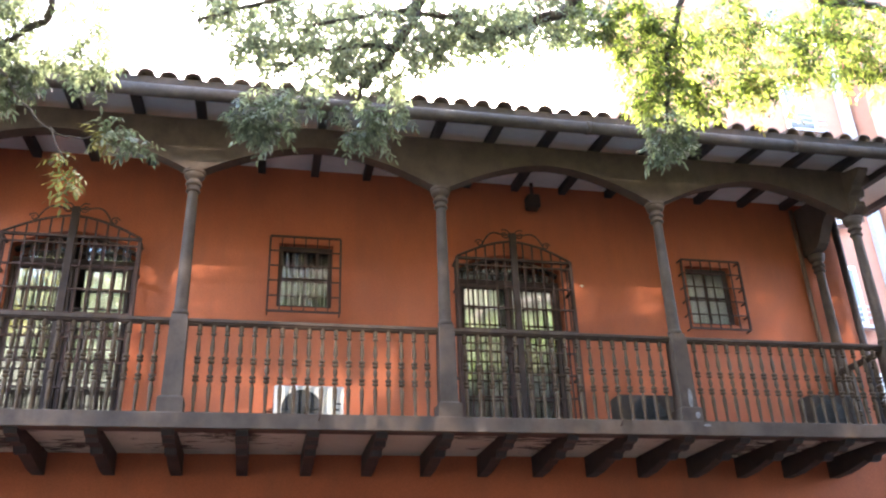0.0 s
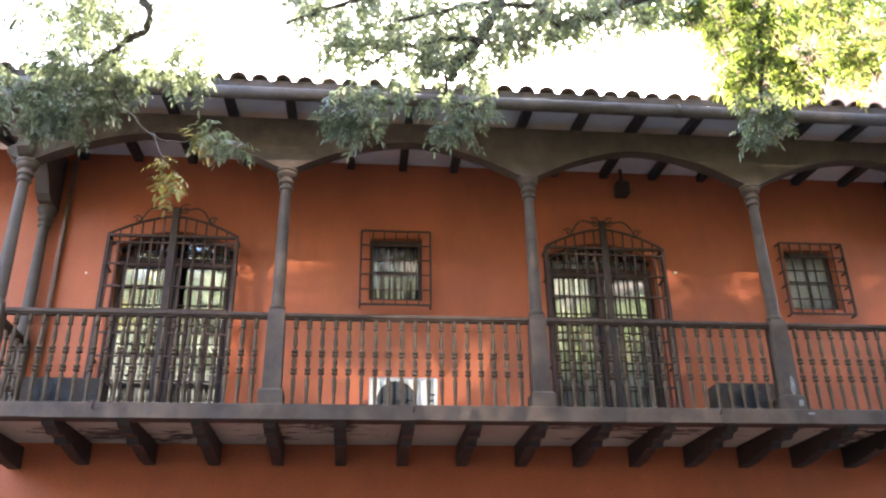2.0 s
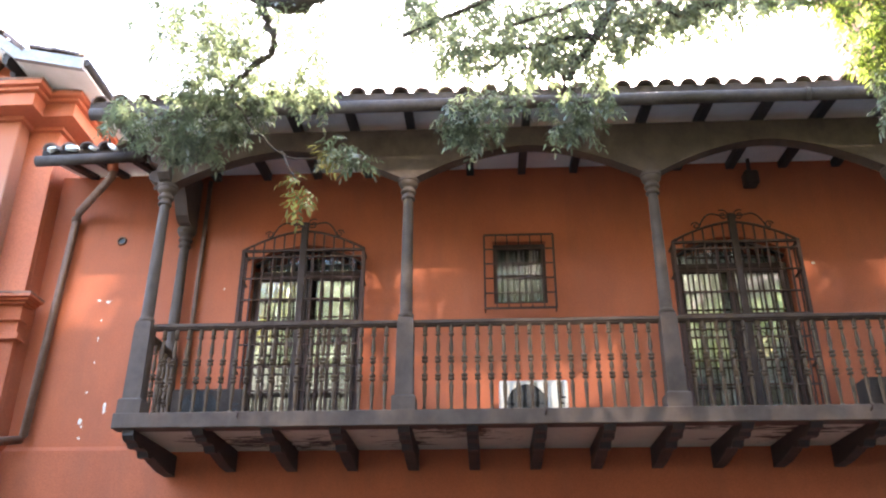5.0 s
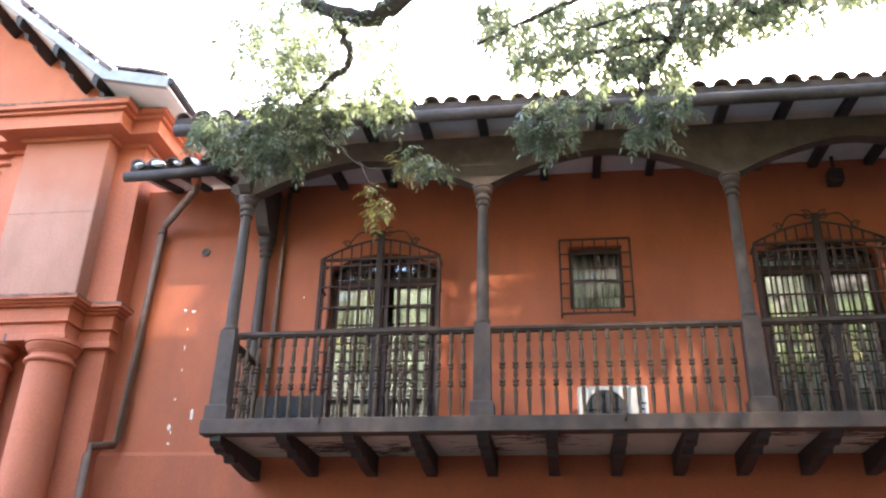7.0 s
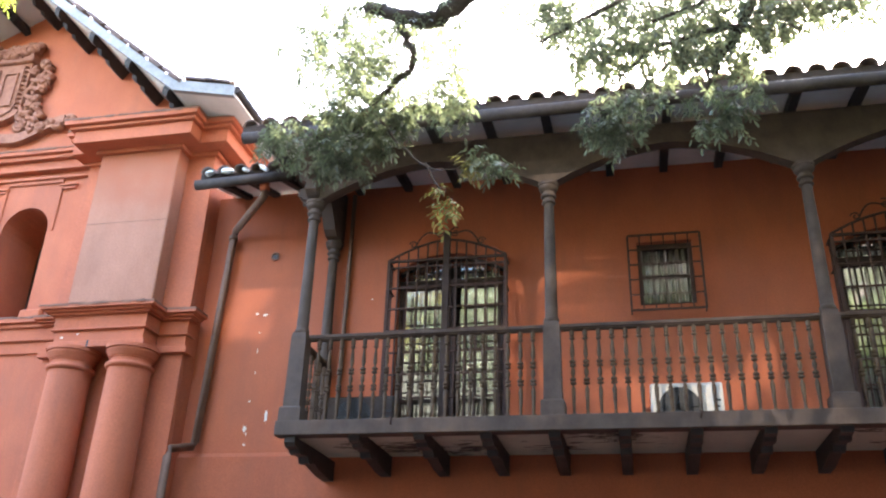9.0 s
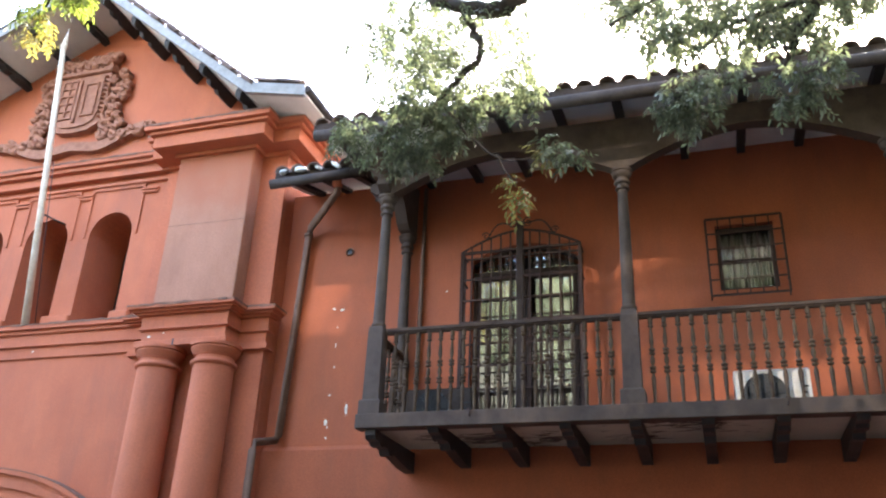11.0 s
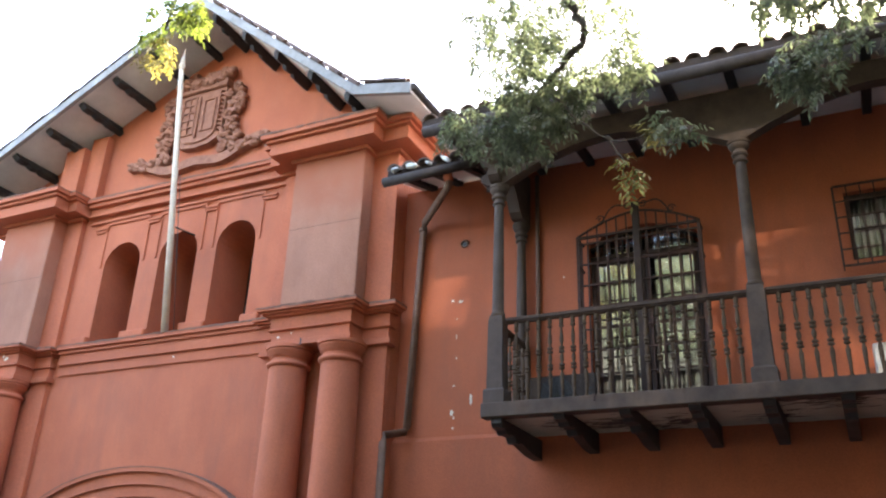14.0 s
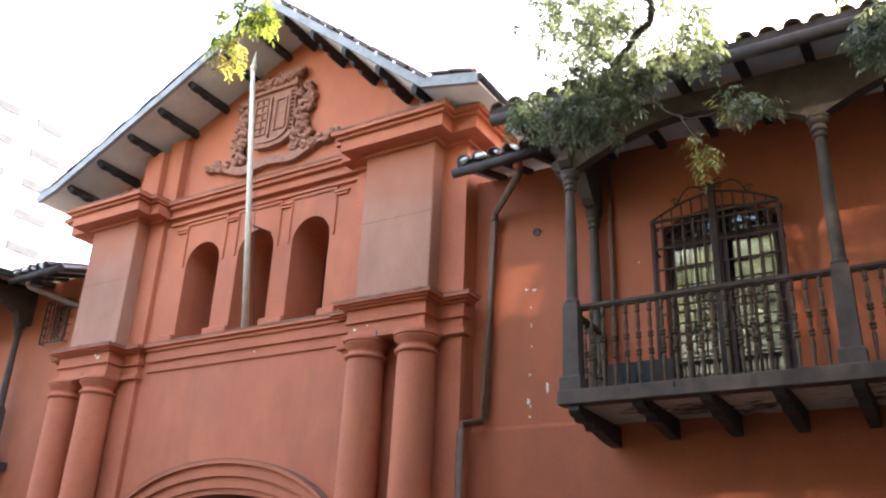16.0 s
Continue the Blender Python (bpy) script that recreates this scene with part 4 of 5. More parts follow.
arms = thing("coat_of_arms", "moulded stucco coat of arms with crown, scrolls and ribbon", "relief", at=(-8.93, -0.25, 8.47))
arms.scale = (1.13, 1.55, 0.97)
RELIEF = mat("weathered_relief", (0.40, 0.17, 0.10), (0.24, 0.095, 0.055), 0.9, 9, 50, 0.4)


def shield(w, h, z0):
    return [(-w, z0 + h), (-w, z0 + 0.25 * h), (-w * 0.9, z0 + 0.12 * h), (-w * 0.55, z0 + 0.03 * h), (0, z0), (w * 0.55, z0 + 0.03 * h), (w * 0.9, z0 + 0.12 * h), (w, z0 + 0.25 * h), (w, z0 + h)]


part("shield", prism(bmesh.new(), shield(0.47, 1.16, 0.48), "y", -0.09, 0.0), RELIEF, arms)
part("inner_shield", prism(bmesh.new(), shield(0.38, 0.98, 0.57), "y", -0.11, -0.091), RELIEF, arms)
rows = [(-0.02, 0.02, -0.135, -0.111, 0.66, 1.52), (0.09, 0.33, -0.13, -0.111, 1.40, 1.43), (0.09, 0.12, -0.13, -0.111, 0.80, 1.40), (0.30, 0.33, -0.13, -0.111, 0.80, 1.40), (0.09, 0.33, -0.13, -0.111, 0.77, 0.80)]
rows += [(-0.33, -0.05, -0.131, -0.111, 0.74 + 0.155 * k, 0.765 + 0.155 * k) for k in range(6)]
rows += [(x - 0.012, x + 0.012, -0.129, -0.111, 0.765, 1.515) for x in (-0.32, -0.19, -0.07)]
for row in rows:
    part("quartering", boxes(row), RELIEF, arms)
bm = bmesh.new()
box(bm, -0.5, 0.5, -0.13, 0.0, 1.64, 1.72, 0.015)
for i in range(5):
    x = -0.4 + 0.2 * i
    prism(bm, [(x - 0.09, 1.72), (x + 0.09, 1.72), (x + 0.06, 1.84), (x + 0.1, 1.92), (x, 1.98), (x - 0.1, 1.92), (x - 0.06, 1.84)], "y", -0.11, 0.0)
part("crown", bm, RELIEF, arms)


def curl(cx, cz, r, flip, start, y=-0.06):
    return tube(bmesh.new(), [(p[0], p[1], p[2]) for p in scroll(cx, cz, r, 1.2, start, flip, y)], [0.05 * (1 - 0.5 * i / 22) for i in range(23)], 7)


lr = random.Random(5)
for s in (-1, 1):
    for k in range(9):
        z = 0.42 + 0.15 * k
        part("leaf_scroll", curl(s * (0.58 + lr.uniform(-0.03, 0.07)), z, lr.uniform(0.07, 0.12), s, lr.uniform(0, 6)), RELIEF, arms)
    for k in range(6):
        part("leaf_scroll", curl(s * (0.55 + 0.15 * k), 0.33 + 0.012 * k + lr.uniform(-0.03, 0.04), lr.uniform(0.06, 0.1), s, lr.uniform(0, 6)), RELIEF, arms)
for k in range(9):
    part("leaf_scroll", curl(-0.48 + 0.12 * k, 1.98 + lr.uniform(-0.03, 0.06), lr.uniform(0.05, 0.08), 1, lr.uniform(0, 6)), RELIEF, arms)
for k in range(16):
    part("leaf_scroll", curl(-0.5 + 0.067 * k, 1.80 + lr.uniform(-0.06, 0.12), lr.uniform(0.05, 0.075), lr.choice((-1, 1)), lr.uniform(0, 6), -0.10), RELIEF, arms)
for s in (-1, 1):
    for k in range(8):
        part("leaf_scroll", curl(s * (0.72 + lr.uniform(-0.05, 0.06)), 0.45 + 0.16 * k, lr.uniform(0.05, 0.09), -s, lr.uniform(0, 6), -0.05), RELIEF, arms)
    for k in range(10):
        part("rim_stud", lathe(bmesh.new(), [(0.03, 0.0), (0.03, 0.02)], s * 0.425, -0.10, 0.72 + 0.09 * k, 8), RELIEF, arms)
top = [(-1.33 + 2.55 * t, 0.08 + 0.24 * (2 * t - 1) ** 2 + 0.05 * math.sin(t * 15)) for t in np.linspace(0, 1, 40)]
part("ribbon", prism(bmesh.new(), top + [(x, z + 0.17) for x, z in reversed(top)], "y", -0.08, 0.0), RELIEF, arms)

pole = thing("flagpole", "cream painted leaning flagpole with spear finial", "flagpole", at=(-8.87, -0.40, 5.57))
d = Vector((0.0, -0.65, 4.55))
part("shaft", tube(bmesh.new(), [(0, 0, 0), d * 0.5, d], [0.058, 0.05, 0.04], 12), POLE, pole)
bm = lathe(bmesh.new(), [(0.04, 0), (0.055, 0.03), (0.06, 0.08), (0.035, 0.13), (0.045, 0.16), (0.03, 0.22), (0.004, 0.42)], d.x, d.y, d.z - 0.01, 12)
part("finial", bm, POLE, pole)
part("rope", tube(bmesh.new(), [(0.1, -0.35, 2.6), (0.16, -0.2, 1.3), (0.2, -0.02, 0.02)], 0.008, 5), METAL, pole)
part("stay", tube(bmesh.new(), [(0.0, -0.25, 1.75), (0.18, 0.12, 1.7)], 0.015, 6), METAL, pole)

# ---- marks on the wall ----
wall = bpy.data.objects["wall_front"]
cr = random.Random(11)
# pale colour that paints a patch of sunlight
LIGHT_PATCH = mat("pale_light_patch", (0.27, 0.245, 0.23), (0.15, 0.13, 0.12), 0.9, 25, 60, 0.1)
CHIP = mat("bare_white_plaster", (0.82, 0.72, 0.56), None, 0.9, 20, 60, 0.2)


def chip(x, z, w, h, y, parent, material=CHIP):
    n = 9
    pts = [(x + w * cr.uniform(0.5, 1) * math.cos(2 * math.pi * k / n), z + h * cr.uniform(0.5, 1) * math.sin(2 * math.pi * k / n)) for k in range(n)]
    part("chip_or_light_patch", prism(bmesh.new(), pts, "y", y - 0.003, y + 0.002), material, parent)


for x, z, w, h in ((-3.75, 4.22, 0.025, 0.10), (-4.02, 4.07, 0.035, 0.06), (-4.0, 4.42, 0.015, 0.02), (-4.0, 3.86, 0.02, 0.025), (-3.99, 4.0, 0.012, 0.03), (-3.93, 5.6, 0.05, 0.025), (-4.05, 5.62, 0.03, 0.02), (-3.98, 5.35, 0.012, 0.02),
                   (-3.98, 5.1, 0.01, 0.04), (-3.97, 4.8, 0.01, 0.02), (4.95, 5.95, 0.03, 0.02), (-2.45, 5.75, 0.015, 0.015)):
    chip(x, z, w, h, 0.0, wall)
portal_marks = ((-11.98, 5.345, 0.06, 0.04, -0.725), (-12.06, 5.39, 0.03, 0.03, -0.725), (-8.71, 5.195, 0.022, 0.025, -0.285), (-6.42, 5.14, 0.03, 0.02, -0.70), (-6.2, 5.18, 0.018, 0.015, -0.70))
for x, z, w, h, y in portal_marks:
    chip(x, z, w, h, y, portal)
for x in (-5.99, 2 * MIRROR + 5.99):
    part("notch", boxes((x - 0.012, x + 0.012, -0.758, -0.70, 4.975, 5.07)), BLACK, portal, "dark crack in the ledge")
pts = [(2.06 + 0.11 * i, -0.85 + 0.03 * math.sin(i * 2.2), FLOOR + 0.02 + 0.075 * abs(math.sin(i * 1.57 / 2 + 0.4))) for i in range(5)]
tagged(new("cable", mesh(tube(bmesh.new(), pts, 0.016, 6), BLACK, "cable")), "dark loose cable lying on the balcony floor", "cable")
pipe_end = thing("wall_vent", "small round pipe opening in the wall", "vent", at=(-3.89, 0, 6.457))
part("ring", tube(bmesh.new(), [(0.05 * math.cos(a), -0.012, 0.05 * math.sin(a)) for a in np.linspace(0, 2 * math.pi, 17)], 0.014, 6), PIPE, pipe_end)
bm = lathe(bmesh.new(), [(0.045, 0.0), (0.045, 0.006)], n=14)
bmesh.ops.transform(bm, matrix=Matrix.Rotation(radians(90), 4, "X"), verts=bm.verts)
part("hole", bm, BLACK, pipe_end)

# sun patch on the pedestal and edge of the balcony painted as pale shapes, and two small iron hooks
edge = bpy.data.objects["edge_beam"]
for x, z, w, h, y in ((5.53, 4.05, 0.035, 0.17, CY - 0.0965), (5.57, 3.87, 0.04, 0.05, CY - 0.126), (5.62, 3.74, 0.05, 0.02, -1.45)):
    chip(x, z, w, h, y, edge, LIGHT_PATCH)
for x in (-1.68, 1.44, 4.62):
    hook = tagged(new("iron_hook", mesh(tube(bmesh.new(), [(x, -1.45, 3.72), (x, -1.475, 3.725), (x + 0.015, -1.485, 3.76), (x - 0.01, -1.48, 3.79)], 0.009, 6), IRON, "iron_hook")), "small dark iron hook on the balcony edge", "hook")

# ---- far buildings ----
def tall_house(name, label, material, x0, x1, y0, y1, h, wins, face):
    b = thing(name, label, "building")
    part("wall", boxes((x0, x1, y0, y1, 0, h)), material, b)
    for (u, z, w, hh) in wins:
        if face == "y":
            f = part("window", boxes((u - w / 2, u + w / 2, y0 - 0.06, y0 + 0.02, z - hh / 2, z + hh / 2)), WHITE, b)
            part("pane", boxes((u - w / 2 + 0.12, u + w / 2 - 0.12, y0 - 0.09, y0 - 0.061, z - hh / 2 + 0.15, z + hh / 2 - 0.12)), BLUEGLASS, f)
            part("balcony_rail", boxes((u - w / 2 - 0.1, u + w / 2 + 0.1, y0 - 0.3, y0 - 0.1, z - hh / 2 - 0.1, z - hh / 2 - 0.02), *[(u - w / 2 - 0.1, u + w / 2 + 0.1, y0 - 0.3, y0 - 0.27, z - hh / 2 + 0.15 * k, z - hh / 2 + 0.15 * k + 0.04) for k in range(1, 4)]), FARWHITE, f)
        else:
            f = part("window", boxes((x1 - 0.02, x1 + 0.08, u - w / 2, u + w / 2, z - hh / 2, z + hh / 2)), TOWERGLASS, b)
    return b


BLUEGLASS = mat("far_window_glass", (0.14, 0.14, 0.14), None, 0.15, 1, 10, 0.0)
TOWERGLASS = mat("tower_window_glass", (0.07, 0.07, 0.075), None, 0.7, 1, 10, 0.0, spec=0.1)
ap = tall_house("apartment_building", "salmon apartment block with white pipes and railed windows", FARBRICK, 10.3, 34, 8, 9.5, 34, [(u, z, 0.95, 1.7) for u in (15.35, 19.6, 24) for z in (3.75, 6.65, 9.55, 12.45, 15.35, 18.25, 21.15)], "y")
part("white_strip", boxes((16.65, 16.95, 7.82, 8.0, 0, 34), (21.6, 21.9, 7.82, 8.0, 0, 34)), FARWHITE, ap)
part("projecting_bay", boxes((17.1, 21.2, 7.3, 8.001, 0, 34)), FARBRICK, ap)
tall_house("tower_block", "pale concrete tower block with rows of windows", FARWHITE, -114, -89, 26, 47, 57, [(u, z, 4.0, 1.0) for u in (29.5, 36, 42.5) for z in range(6, 56, 4)], "x")
# unseen blocks added across the street, behind the camera, to bounce and block light
tall_house("bounce_block", "unseen grey-beige block added across the street to shape the light", BOUNCE_GREY, -40, -8, -52, -40, 11, [], "y")
tall_house("bounce_block", "unseen grey-beige block added across the street to shape the light", BOUNCE_GREY, 2, 18, -54, -40, 28, [], "y")
tall_house("bounce_block", "unseen grey-beige block added across the street to shape the light", BOUNCE_GREY, 18, 50, -52, -40, 16, [], "y")


# ---- trees ----
def leaf_material(name, front, through_, vary):
    m = bpy.data.materials.new(name)
    m.use_nodes = True
    n, link = m.node_tree.nodes, m.node_tree.links.new
    n.remove(n["Principled BSDF"])
    geo, hsv, rng_ = n.new("ShaderNodeNewGeometry"), n.new("ShaderNodeHueSaturation"), n.new("ShaderNodeMapRange")
    rng_.inputs["To Min"].default_value, rng_.inputs["To Max"].default_value = 1 - vary, 1 + vary
    link(geo.outputs["Random Per Island"], rng_.inputs["Value"])
    link(rng_.outputs[0], hsv.inputs["Value"])
    hsv.inputs["Color"].default_value = (*front, 1)
    hs2 = n.new("ShaderNodeHueSaturation")
    hs2.inputs["Color"].default_value = (*through_, 1)
    link(rng_.outputs[0], hs2.inputs["Value"])
    d_, t_, g_, mx, mx2 = n.new("ShaderNodeBsdfDiffuse"), n.new("ShaderNodeBsdfTranslucent"), n.new("ShaderNodeBsdfGlossy"), n.new("ShaderNodeMixShader"), n.new("ShaderNodeMixShader")
    g_.inputs["Roughness"].default_value = 0.45
    link(hsv.outputs[0], d_.inputs[0])
    link(hs2.outputs[0], t_.inputs[0])
    mx.inputs[0].default_value = 0.45
    mx2.inputs[0].default_value = 0.06
    link(d_.outputs[0], mx.inputs[1])
    link(t_.outputs[0], mx.inputs[2])
    link(mx.outputs[0], mx2.inputs[1])
    link(g_.outputs[0], mx2.inputs[2])
    link(mx2.outputs[0], n["Material Output"].inputs[0])
    return m


# grey haze over the leaves is put into this colour
LEAF = leaf_material("hazy_green_leaf", (0.105, 0.125, 0.075), (0.105, 0.125, 0.06), 0.5)
# sunlit copy of LEAF, its yellow-green glow put into the colour
LEAF_SUN = leaf_material("sunlit_green_leaf", (0.075, 0.105, 0.03), (0.105, 0.135, 0.018), 0.7)
LEAF_FAR = leaf_material("light_green_leaf", (0.165, 0.15, 0.05), (0.24, 0.215, 0.055), 0.5)
LEAF_YELLOW = leaf_material("yellowing_leaf", (0.22, 0.19, 0.06), (0.17, 0.145, 0.03), 0.45)


def sprigs(clumps, seed, leaflet=0.075, droop=0.6):
    """Pinnate leaves filling clumps of (x, y, z, radius, height, count)."""
    r = random.Random(seed)
    verts, faces = [], []
    for cx, cy, cz, rad, hh, count in clumps:
        for _ in range(count):
            while True:
                p = Vector((r.uniform(-1, 1), r.uniform(-1, 1), r.uniform(-1, 1)))
                if p.length < 1:
                    break
            base = Vector((cx + p.x * rad, cy + p.y * rad, cz + p.z * hh))
            a = r.uniform(0, 2 * math.pi)
            way = Vector((math.cos(a), math.sin(a), r.uniform(-0.7, 0.25))).normalized()
            n = r.randint(3, 5)
            step = leaflet * r.uniform(0.5, 0.65)
            for k in range(n):
                way = (way + Vector((0, 0, -droop * 0.35))).normalized()
                base = base + way * step
                side = way.cross(Vector((0, 0, 1)))
                side = side.normalized() if side.length > 0.05 else Vector((1, 0, 0))
                up = side.cross(way)
                ends = [side * s * 0.9 + way * 0.5 + up * r.uniform(-0.5, 0.2) for s in (-1, 1)] if k < n - 1 else [way]
                for e in ends:
                    e = (e + Vector((r.uniform(-0.3, 0.3), r.uniform(-0.3, 0.3), r.uniform(-0.35, 0.1)))).normalized()
                    ln = leaflet * r.uniform(0.75, 1.2)
                    wd = e.cross(up)
                    wd = (wd.normalized() if wd.length > 0.05 else side) * ln * 0.17
                    dip = Vector((0, 0, -ln * 0.12))
                    i = len(verts)
                    verts += [base, base + e * ln * 0.35 + wd + dip * 0.3, base + e * ln * 0.35 - wd + dip * 0.3, base + e * ln * 0.72 + wd * 0.75 + dip * 0.7, base + e * ln * 0.72 - wd * 0.75 + dip * 0.7, base + e * ln + dip * 1.3]
                    faces += [(i, i + 1, i + 2), (i + 1, i + 3, i + 4, i + 2), (i + 3, i + 5, i + 4)]
    me = bpy.data.meshes.new("leaves")
    me.from_pydata([tuple(v) for v in verts], [], faces)
    return me


def crown(name, parent, clumps, seed, material, leaflet=0.075, droop=0.6, label=""):
    me = sprigs(clumps, seed, leaflet, droop)
    me.materials.append(material)
    o = new(name, me)
    o.parent = parent
    return tagged(o, label, kind="stuff")


tree = thing("street_tree", "tall street tree with drooping pinnate leaves overhead", "tree", at=(0, 0, 0))
bm = bmesh.new()
FORK = (3.4, -12.6, 6.9)
tube(bm, [(3.2, -13.4, 0), (3.2, -13.3, 0.5), (3.3, -13.1, 3), (3.35, -12.8, 5), FORK], [0.42, 0.3, 0.25, 0.23, 0.2], 12)
part("trunk", bm, BARK, tree)


def wander(pts, seed, amount=0.05):
    """A crooked line through points."""
    r = random.Random(seed)
    out = []
    for a, b in zip(pts, pts[1:]):
        a, b = Vector(a), Vector(b)
        for k in range(4):
            out.append(a.lerp(b, k / 4) + Vector([r.uniform(-amount, amount) for _ in range(3)]) * (1 if k else 0))
    return out + [Vector(pts[-1])]


BOUGHS = [
    ([FORK, (1.6, -8.5, 8.0), (0.2, -5.4, 7.2), (-0.2, -4.65, 6.62), (-0.45, -4.6, 6.37), (-0.68, -4.6, 6.27), (-0.93, -4.6, 6.37), (-1.2, -4.6, 6.5)], 0.13, 0.05),
    ([(-0.9, -4.6, 6.33), (-0.77, -4.6, 6.0), (-0.79, -4.6, 5.77), (-1.01, -4.6, 5.57), (-1.22, -4.6, 5.27)], 0.04, 0.018),
    ([(-1.05, -4.6, 5.42), (-0.84, -4.6, 5.09), (-0.6, -4.6, 4.87), (-0.48, -4.6, 4.61)], 0.012, 0.005),
    ([(-0.62, -4.6, 4.9), (-0.5, -4.6, 4.83), (-0.38, -4.6, 4.83), (-0.2, -4.6, 4.9)], 0.007, 0.004),
    ([FORK, (2.6, -8.5, 7.8), (2.1, -5.6, 6.7), (1.88, -4.8, 6.12), (1.72, -4.8, 5.71), (1.53, -4.8, 5.43), (1.43, -4.8, 5.19)], 0.085, 0.015),
    ([FORK, (4.2, -8.5, 8.0), (3.6, -5.6, 6.9), (3.16, -4.8, 6.34), (2.8, -4.8, 6.03), (2.29, -4.8, 5.91), (2.16, -4.8, 6.05), (1.68, -4.8, 6.02), (1.1, -4.9, 5.75)], 0.07, 0.012),
    ([FORK, (5.6, -8.0, 8.6), (5.6, -4.6, 7.7), (6.18, -4.0, 7.54), (6.56, -4.0, 7.52), (7.0, -4.0, 7.47)], 0.11, 0.035),
    ([(5.2, -5.5, 7.9), (4.6, -4.2, 7.2), (4.4, -4.0, 6.5), (4.3, -4.0, 5.8)], 0.05, 0.012),
    ([FORK, (-0.5, -9.5, 9.2), (-3.6, -6.0, 8.6), (-4.7, -5.1, 7.6), (-4.95, -5.0, 6.9)], 0.11, 0.012),
    ([(1.7, -4.8, 5.7), (1.4, -4.9, 5.6), (1.05, -4.9, 5.5), (0.8, -4.8, 5.3)], 0.022, 0.008),
    ([(2.1, -5.2, 6.4), (1.4, -5.0, 6.1), (0.7, -5.0, 5.8), (0.3, -5.0, 5.6)], 0.03, 0.01),
]
for i, (pts, r0, r1) in enumerate(BOUGHS):
    line = wander(pts, i, 0.035 if r0 > 0.03 else 0.015)
    part("limb", tube(bmesh.new(), line, [r0 + (r1 - r0) * k / (len(line) - 1) for k in range(len(line))], 8), BARK, tree)

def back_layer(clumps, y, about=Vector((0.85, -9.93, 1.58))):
    """The same clumps again as the crown's back layer at depth y, scaled about the camera to keep their place in its
    view.
    """
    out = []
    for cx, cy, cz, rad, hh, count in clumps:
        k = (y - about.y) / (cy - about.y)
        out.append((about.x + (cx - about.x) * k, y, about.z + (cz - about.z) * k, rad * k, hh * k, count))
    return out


def fuller(clumps, k):
    """The same clumps with k times the leaves."""
    out = [(*c[:5], round(c[5] * k)) for c in clumps]
    return out


HANGING = [
    (0.80, -4.6, 5.18, 0.24, 0.20, 70), (0.70, -4.6, 5.06, 0.16, 0.10, 20), (1.10, -4.6, 5.36, 0.15, 0.10, 18), (1.52, -4.6, 5.16, 0.2, 0.2, 55), (1.75, -4.6, 5.32, 0.14, 0.08, 12),
    (4.28, -4.0, 5.75, 0.24, 0.22, 75), (4.2, -4.0, 5.52, 0.14, 0.1, 22),
    (-0.8, -4.6, 5.48, 0.22, 0.12, 40), (-0.42, -4.6, 5.40, 0.15, 0.1, 20), (-1.3, -4.6, 5.34, 0.32, 0.22, 95), (-1.74, -4.6, 5.22, 0.28, 0.17, 65), (-0.95, -4.6, 5.32, 0.2, 0.12, 45), (-1.36, -4.6, 5.02, 0.26, 0.1, 60), (-1.0, -4.6, 5.12, 0.16, 0.08, 20),
    (-0.20, -4.6, 4.93, 0.1, 0.07, 18), (-0.07, -4.6, 4.84, 0.07, 0.05, 8),
]
CANOPY = [
    (0.50, -5.0, 5.78, 0.22, 0.2, 45), (0.90, -5.0, 5.68, 0.32, 0.30, 95), (1.4, -5.0, 5.66, 0.34, 0.28, 100), (1.9, -5.0, 5.84, 0.34, 0.18, 75), (2.35, -5.0, 5.9, 0.3, 0.17, 60), (2.8, -4.9, 6.12, 0.3, 0.18, 40), (1.2, -5.1, 6.15, 0.7, 0.22, 90), (2.4, -5.0, 6.4, 0.6, 0.2, 60),
    (-1.32, -4.6, 6.05, 0.34, 0.28, 42), (-1.05, -4.6, 5.8, 0.32, 0.22, 42), (-0.45, -4.6, 5.66, 0.22, 0.14, 16), (-1.25, -4.6, 5.6, 0.3, 0.12, 26), (-0.6, -4.6, 5.5, 0.25, 0.08, 14),
    (-1.3, -4.6, 6.42, 0.4, 0.2, 13), (-0.75, -4.6, 6.2, 0.3, 0.15, 9), (-1.75, -4.6, 6.2, 0.25, 0.15, 9),
    (0.2, -5.0, 5.95, 0.22, 0.18, 11), (0.45, -5.0, 6.12, 0.25, 0.15, 11), (-0.95, -4.6, 6.32, 0.3, 0.2, 14), (-0.5, -4.6, 6.0, 0.25, 0.15, 11), (-0.45, -4.6, 6.3, 0.25, 0.12, 8), (-1.55, -4.6, 6.55, 0.3, 0.12, 10),
    (2.1, -5.0, 5.68, 0.3, 0.15, 50), (2.6, -5.0, 5.78, 0.32, 0.18, 50), (3.05, -5.0, 6.0, 0.3, 0.2, 40), (2.9, -5.0, 6.3, 0.4, 0.2, 45),
    (0.75, -5.0, 5.46, 0.24, 0.12, 40), (1.2, -5.0, 5.4, 0.26, 0.12, 45), (1.6, -5.0, 5.36, 0.24, 0.12, 40), (1.9, -5.0, 5.55, 0.2, 0.1, 25),
]
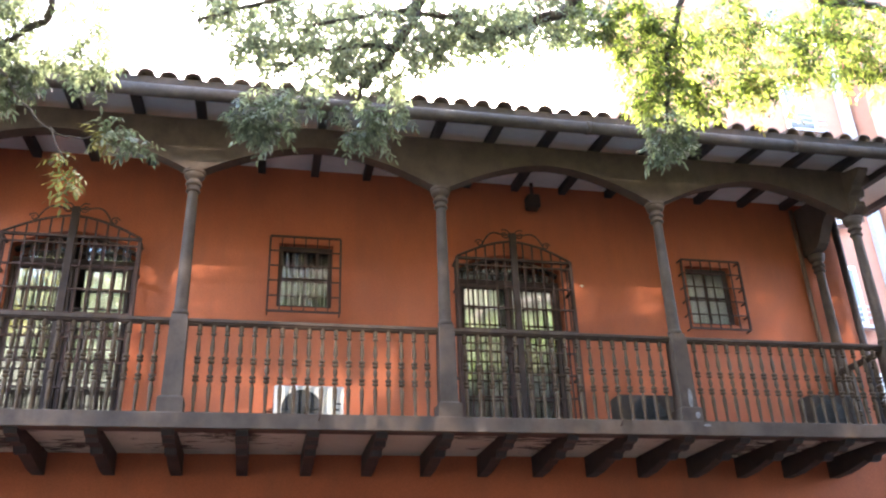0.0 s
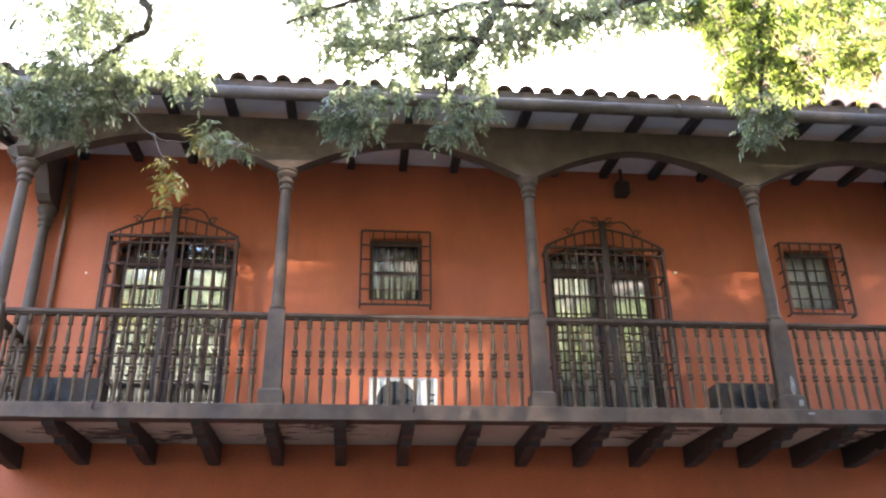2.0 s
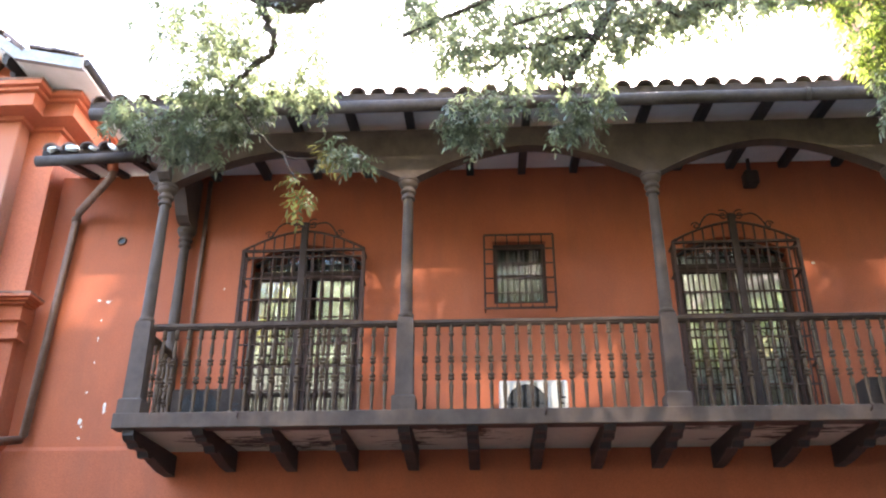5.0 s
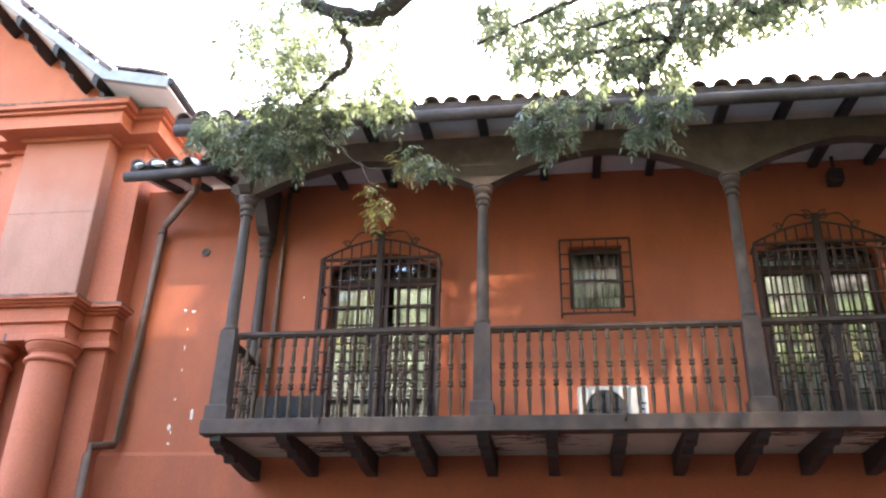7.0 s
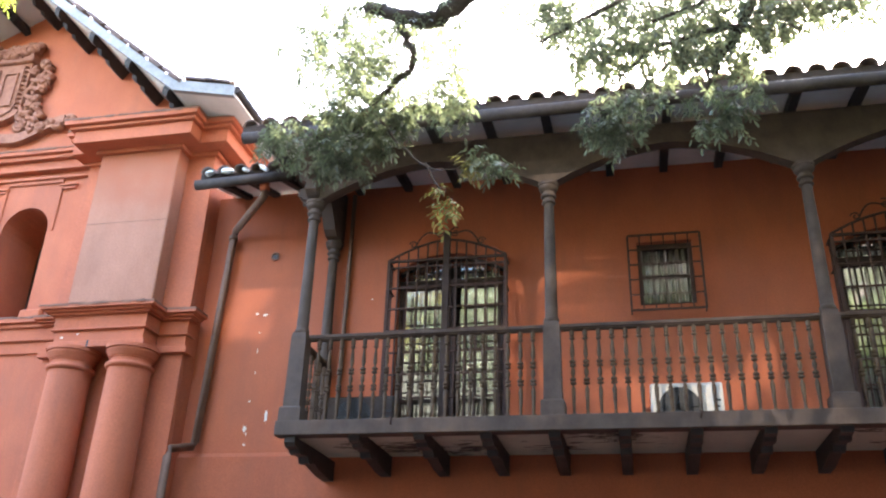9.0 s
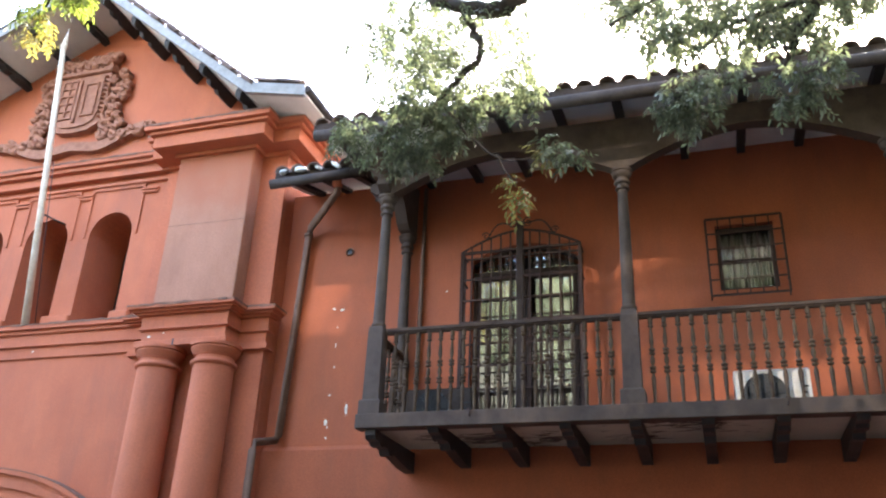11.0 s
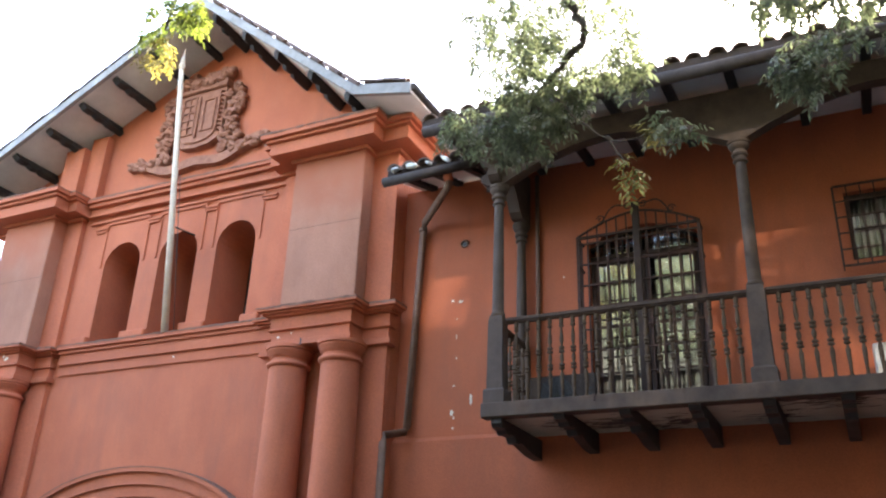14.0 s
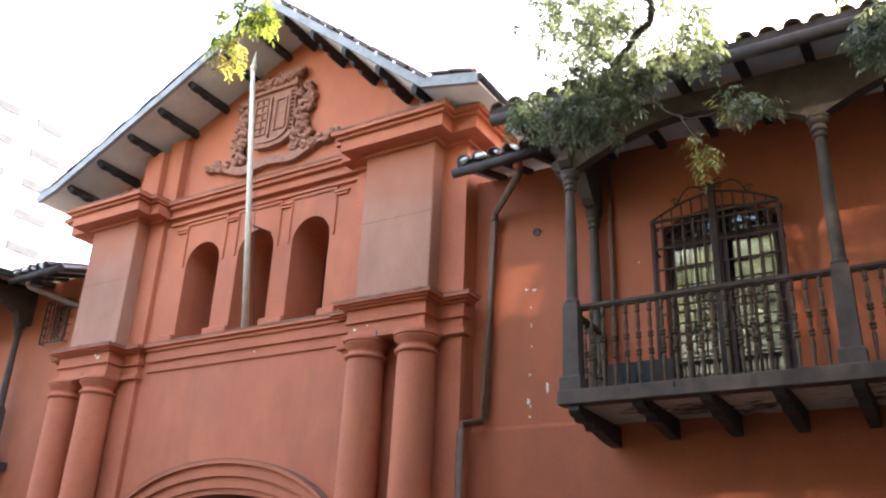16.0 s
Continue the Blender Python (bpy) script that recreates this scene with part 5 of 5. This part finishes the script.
TWIGS = [
    (-1.32, -4.6, 6.05, 0.34, 0.28, 75), (-1.05, -4.6, 5.8, 0.32, 0.22, 60), (-1.3, -4.6, 6.42, 0.4, 0.2, 55), (-0.75, -4.6, 6.2, 0.3, 0.15, 30), (-0.45, -4.6, 5.9, 0.3, 0.2, 40),
    (-1.75, -4.6, 6.2, 0.25, 0.15, 28), (-0.4, -4.6, 5.62, 0.25, 0.12, 30), (0.3, -5.0, 6.0, 0.3, 0.2, 36), (-1.6, -4.6, 5.75, 0.25, 0.2, 35),
]
SUNNY = [
    (3.6, -4.0, 6.95, 0.3, 0.28, 60), (4.05, -4.0, 6.9, 0.36, 0.36, 100), (4.45, -4.0, 6.75, 0.34, 0.4, 110), (4.25, -4.0, 6.2, 0.3, 0.28, 95), (4.75, -4.0, 6.2, 0.26, 0.22, 55),
    (5.1, -4.0, 7.0, 0.36, 0.36, 85), (5.3, -4.0, 6.45, 0.32, 0.22, 60), (5.9, -4.0, 7.1, 0.36, 0.28, 75), (6.3, -4.0, 6.8, 0.32, 0.32, 60), (6.8, -4.0, 7.15, 0.34, 0.34, 60), (6.35, -4.0, 7.35, 0.3, 0.25, 45), (6.75, -4.0, 6.75, 0.26, 0.3, 40), (5.75, -4.0, 6.65, 0.25, 0.25, 40),
    (-4.8, -5.0, 7.1, 0.28, 0.14, 36), (-4.6, -5.0, 7.0, 0.14, 0.1, 14), (-5.1, -5.0, 6.9, 0.14, 0.1, 12),
]
# unseen clumps added high over the street to mask the glint lamp into patches
hr = random.Random(21)
GLINT_MASK = []
for x in np.arange(-5.0, 8.6, 0.7):
    for z in (3.9, 4.6, 5.3, 5.85):
        if (x < -2.6 and z > 5.1) or (-0.25 < x < 0.8 and z > 5.1) or (1.1 < x < 2.1 and z < 5) or (7.2 < x and z > 5):
            continue
        back = hr.uniform(6.2, 9.2)
        GLINT_MASK.append((x + 0.215 * back + hr.uniform(-0.08, 0.08), -back, z + 0.51 * back + hr.uniform(-0.05, 0.05), 0.46, 0.33, 80))
for x in np.arange(-5.2, -2.4, 0.5):
    for z in (3.7, 4.2, 4.65, 5.05):
        back = hr.uniform(6.2, 9.2)
        GLINT_MASK.append((x + 0.215 * back, -back, z + 0.51 * back, 0.45, 0.3, 110))
GLINT_MASK += [(5.75 + 0.215 * 7, -7.0, 5.65 + 0.51 * 7, 0.5, 0.36, 110), (6.1 + 0.215 * 8, -8.0, 5.5 + 0.51 * 8, 0.5, 0.36, 90)]
crown("hanging_leaves", tree, fuller(HANGING, 1.7), 1, LEAF, 0.056)
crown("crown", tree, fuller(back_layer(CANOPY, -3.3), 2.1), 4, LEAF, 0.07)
crown("front_leaves", tree, CANOPY + TWIGS, 7, LEAF, 0.055)
crown("sunlit_leaves", tree, fuller(SUNNY, 1.9), 5, LEAF_SUN, 0.068)
crown("glint_mask_leaves", tree, GLINT_MASK, 2, LEAF, 0.11)
# unseen leaf mass added above the view to cut sky light from the right
SKY_BLOCK = [(hr.uniform(-2, 7), hr.uniform(-13.5, -6.0), hr.uniform(13.0, 16.0), 1.7, 0.9, 100) for _ in range(20)]
crown("sky_block_leaves", tree, SKY_BLOCK, 6, LEAF, 0.2)
crown("yellow_leaves", tree, [(-0.42, -4.6, 4.52, 0.1, 0.1, 14), (-0.5, -4.6, 4.66, 0.06, 0.06, 5), (-0.28, -4.6, 4.86, 0.1, 0.06, 8), (-5.0, -5.0, 6.62, 0.13, 0.14, 22), (-4.95, -5.0, 6.8, 0.15, 0.1, 10), (5.5, -4.0, 6.3, 0.35, 0.3, 30), (5.0, -4.0, 6.6, 0.5, 0.5, 30), (6.5, -4.0, 6.85, 0.35, 0.35, 14)], 3, LEAF_YELLOW, 0.06, label="yellowing leaves")


def back_tree(x, y, h, seed):
    t = thing("street_tree", "leafy street tree on the far side of the street", "tree", "street trees", at=(x, y, 0))
    part("trunk", tube(bmesh.new(), wander([(0, 0, 0), (0.1, 0, h * 0.3), (-0.1, 0.1, h * 0.75)], seed, 0.05), [0.25] * 5 + [0.18] * 4, 10), BARK, t)
    r = random.Random(seed)
    crown("crown", t, [(r.uniform(-3.4, 3.4), r.uniform(-2, 2), h * r.uniform(0.55, 1.0), 1.1, 0.9, 75) for _ in range(58)], seed, LEAF_FAR, 0.26)


for i, (x, y, h) in enumerate(((-7.0, -22, 16.2), (-1.5, -24, 16.0), (4.0, -22, 14.0), (10.0, -24, 14.5), (-14.0, -25, 9.5), (-21.5, -24, 9.0), (16.5, -23, 18))):
    back_tree(x, y, h, 40 + i)


def blocker_tree(x, y, h, seed):
    """A dense unseen tree, added past the right end of the house to block light."""
    t = thing("street_tree", "dense unseen tree added beside the house to block light", "tree", "street trees", at=(x, y, 0))
    part("trunk", tube(bmesh.new(), wander([(0, 0, 0), (0.1, 0, h * 0.3), (-0.1, 0.1, h * 0.75)], seed, 0.05), [0.28] * 5 + [0.18] * 4, 10), BARK, t)
    r = random.Random(seed)
    crown("crown", t, [(r.uniform(-2.6, 2.6), r.uniform(-2.6, 2.6), h * r.uniform(0.28, 1.0), 1.1, 0.9, 60) for _ in range(44)], seed, LEAF, 0.26)


for i, (x, y, h) in enumerate(((12.5, -6.0, 13), (10.0, -12.0, 12), (17.0, -9.5, 14))):
    blocker_tree(x, y, h, 70 + i)


# ---- unseen plain wall added on the far kerb side to block low light ----
solid("light_block_wall", boxes((-34, 34, -14.8, -14.4, 0, 10.0)), BLOCKER, "unseen plain dark wall added across the street to block low light", "wall")
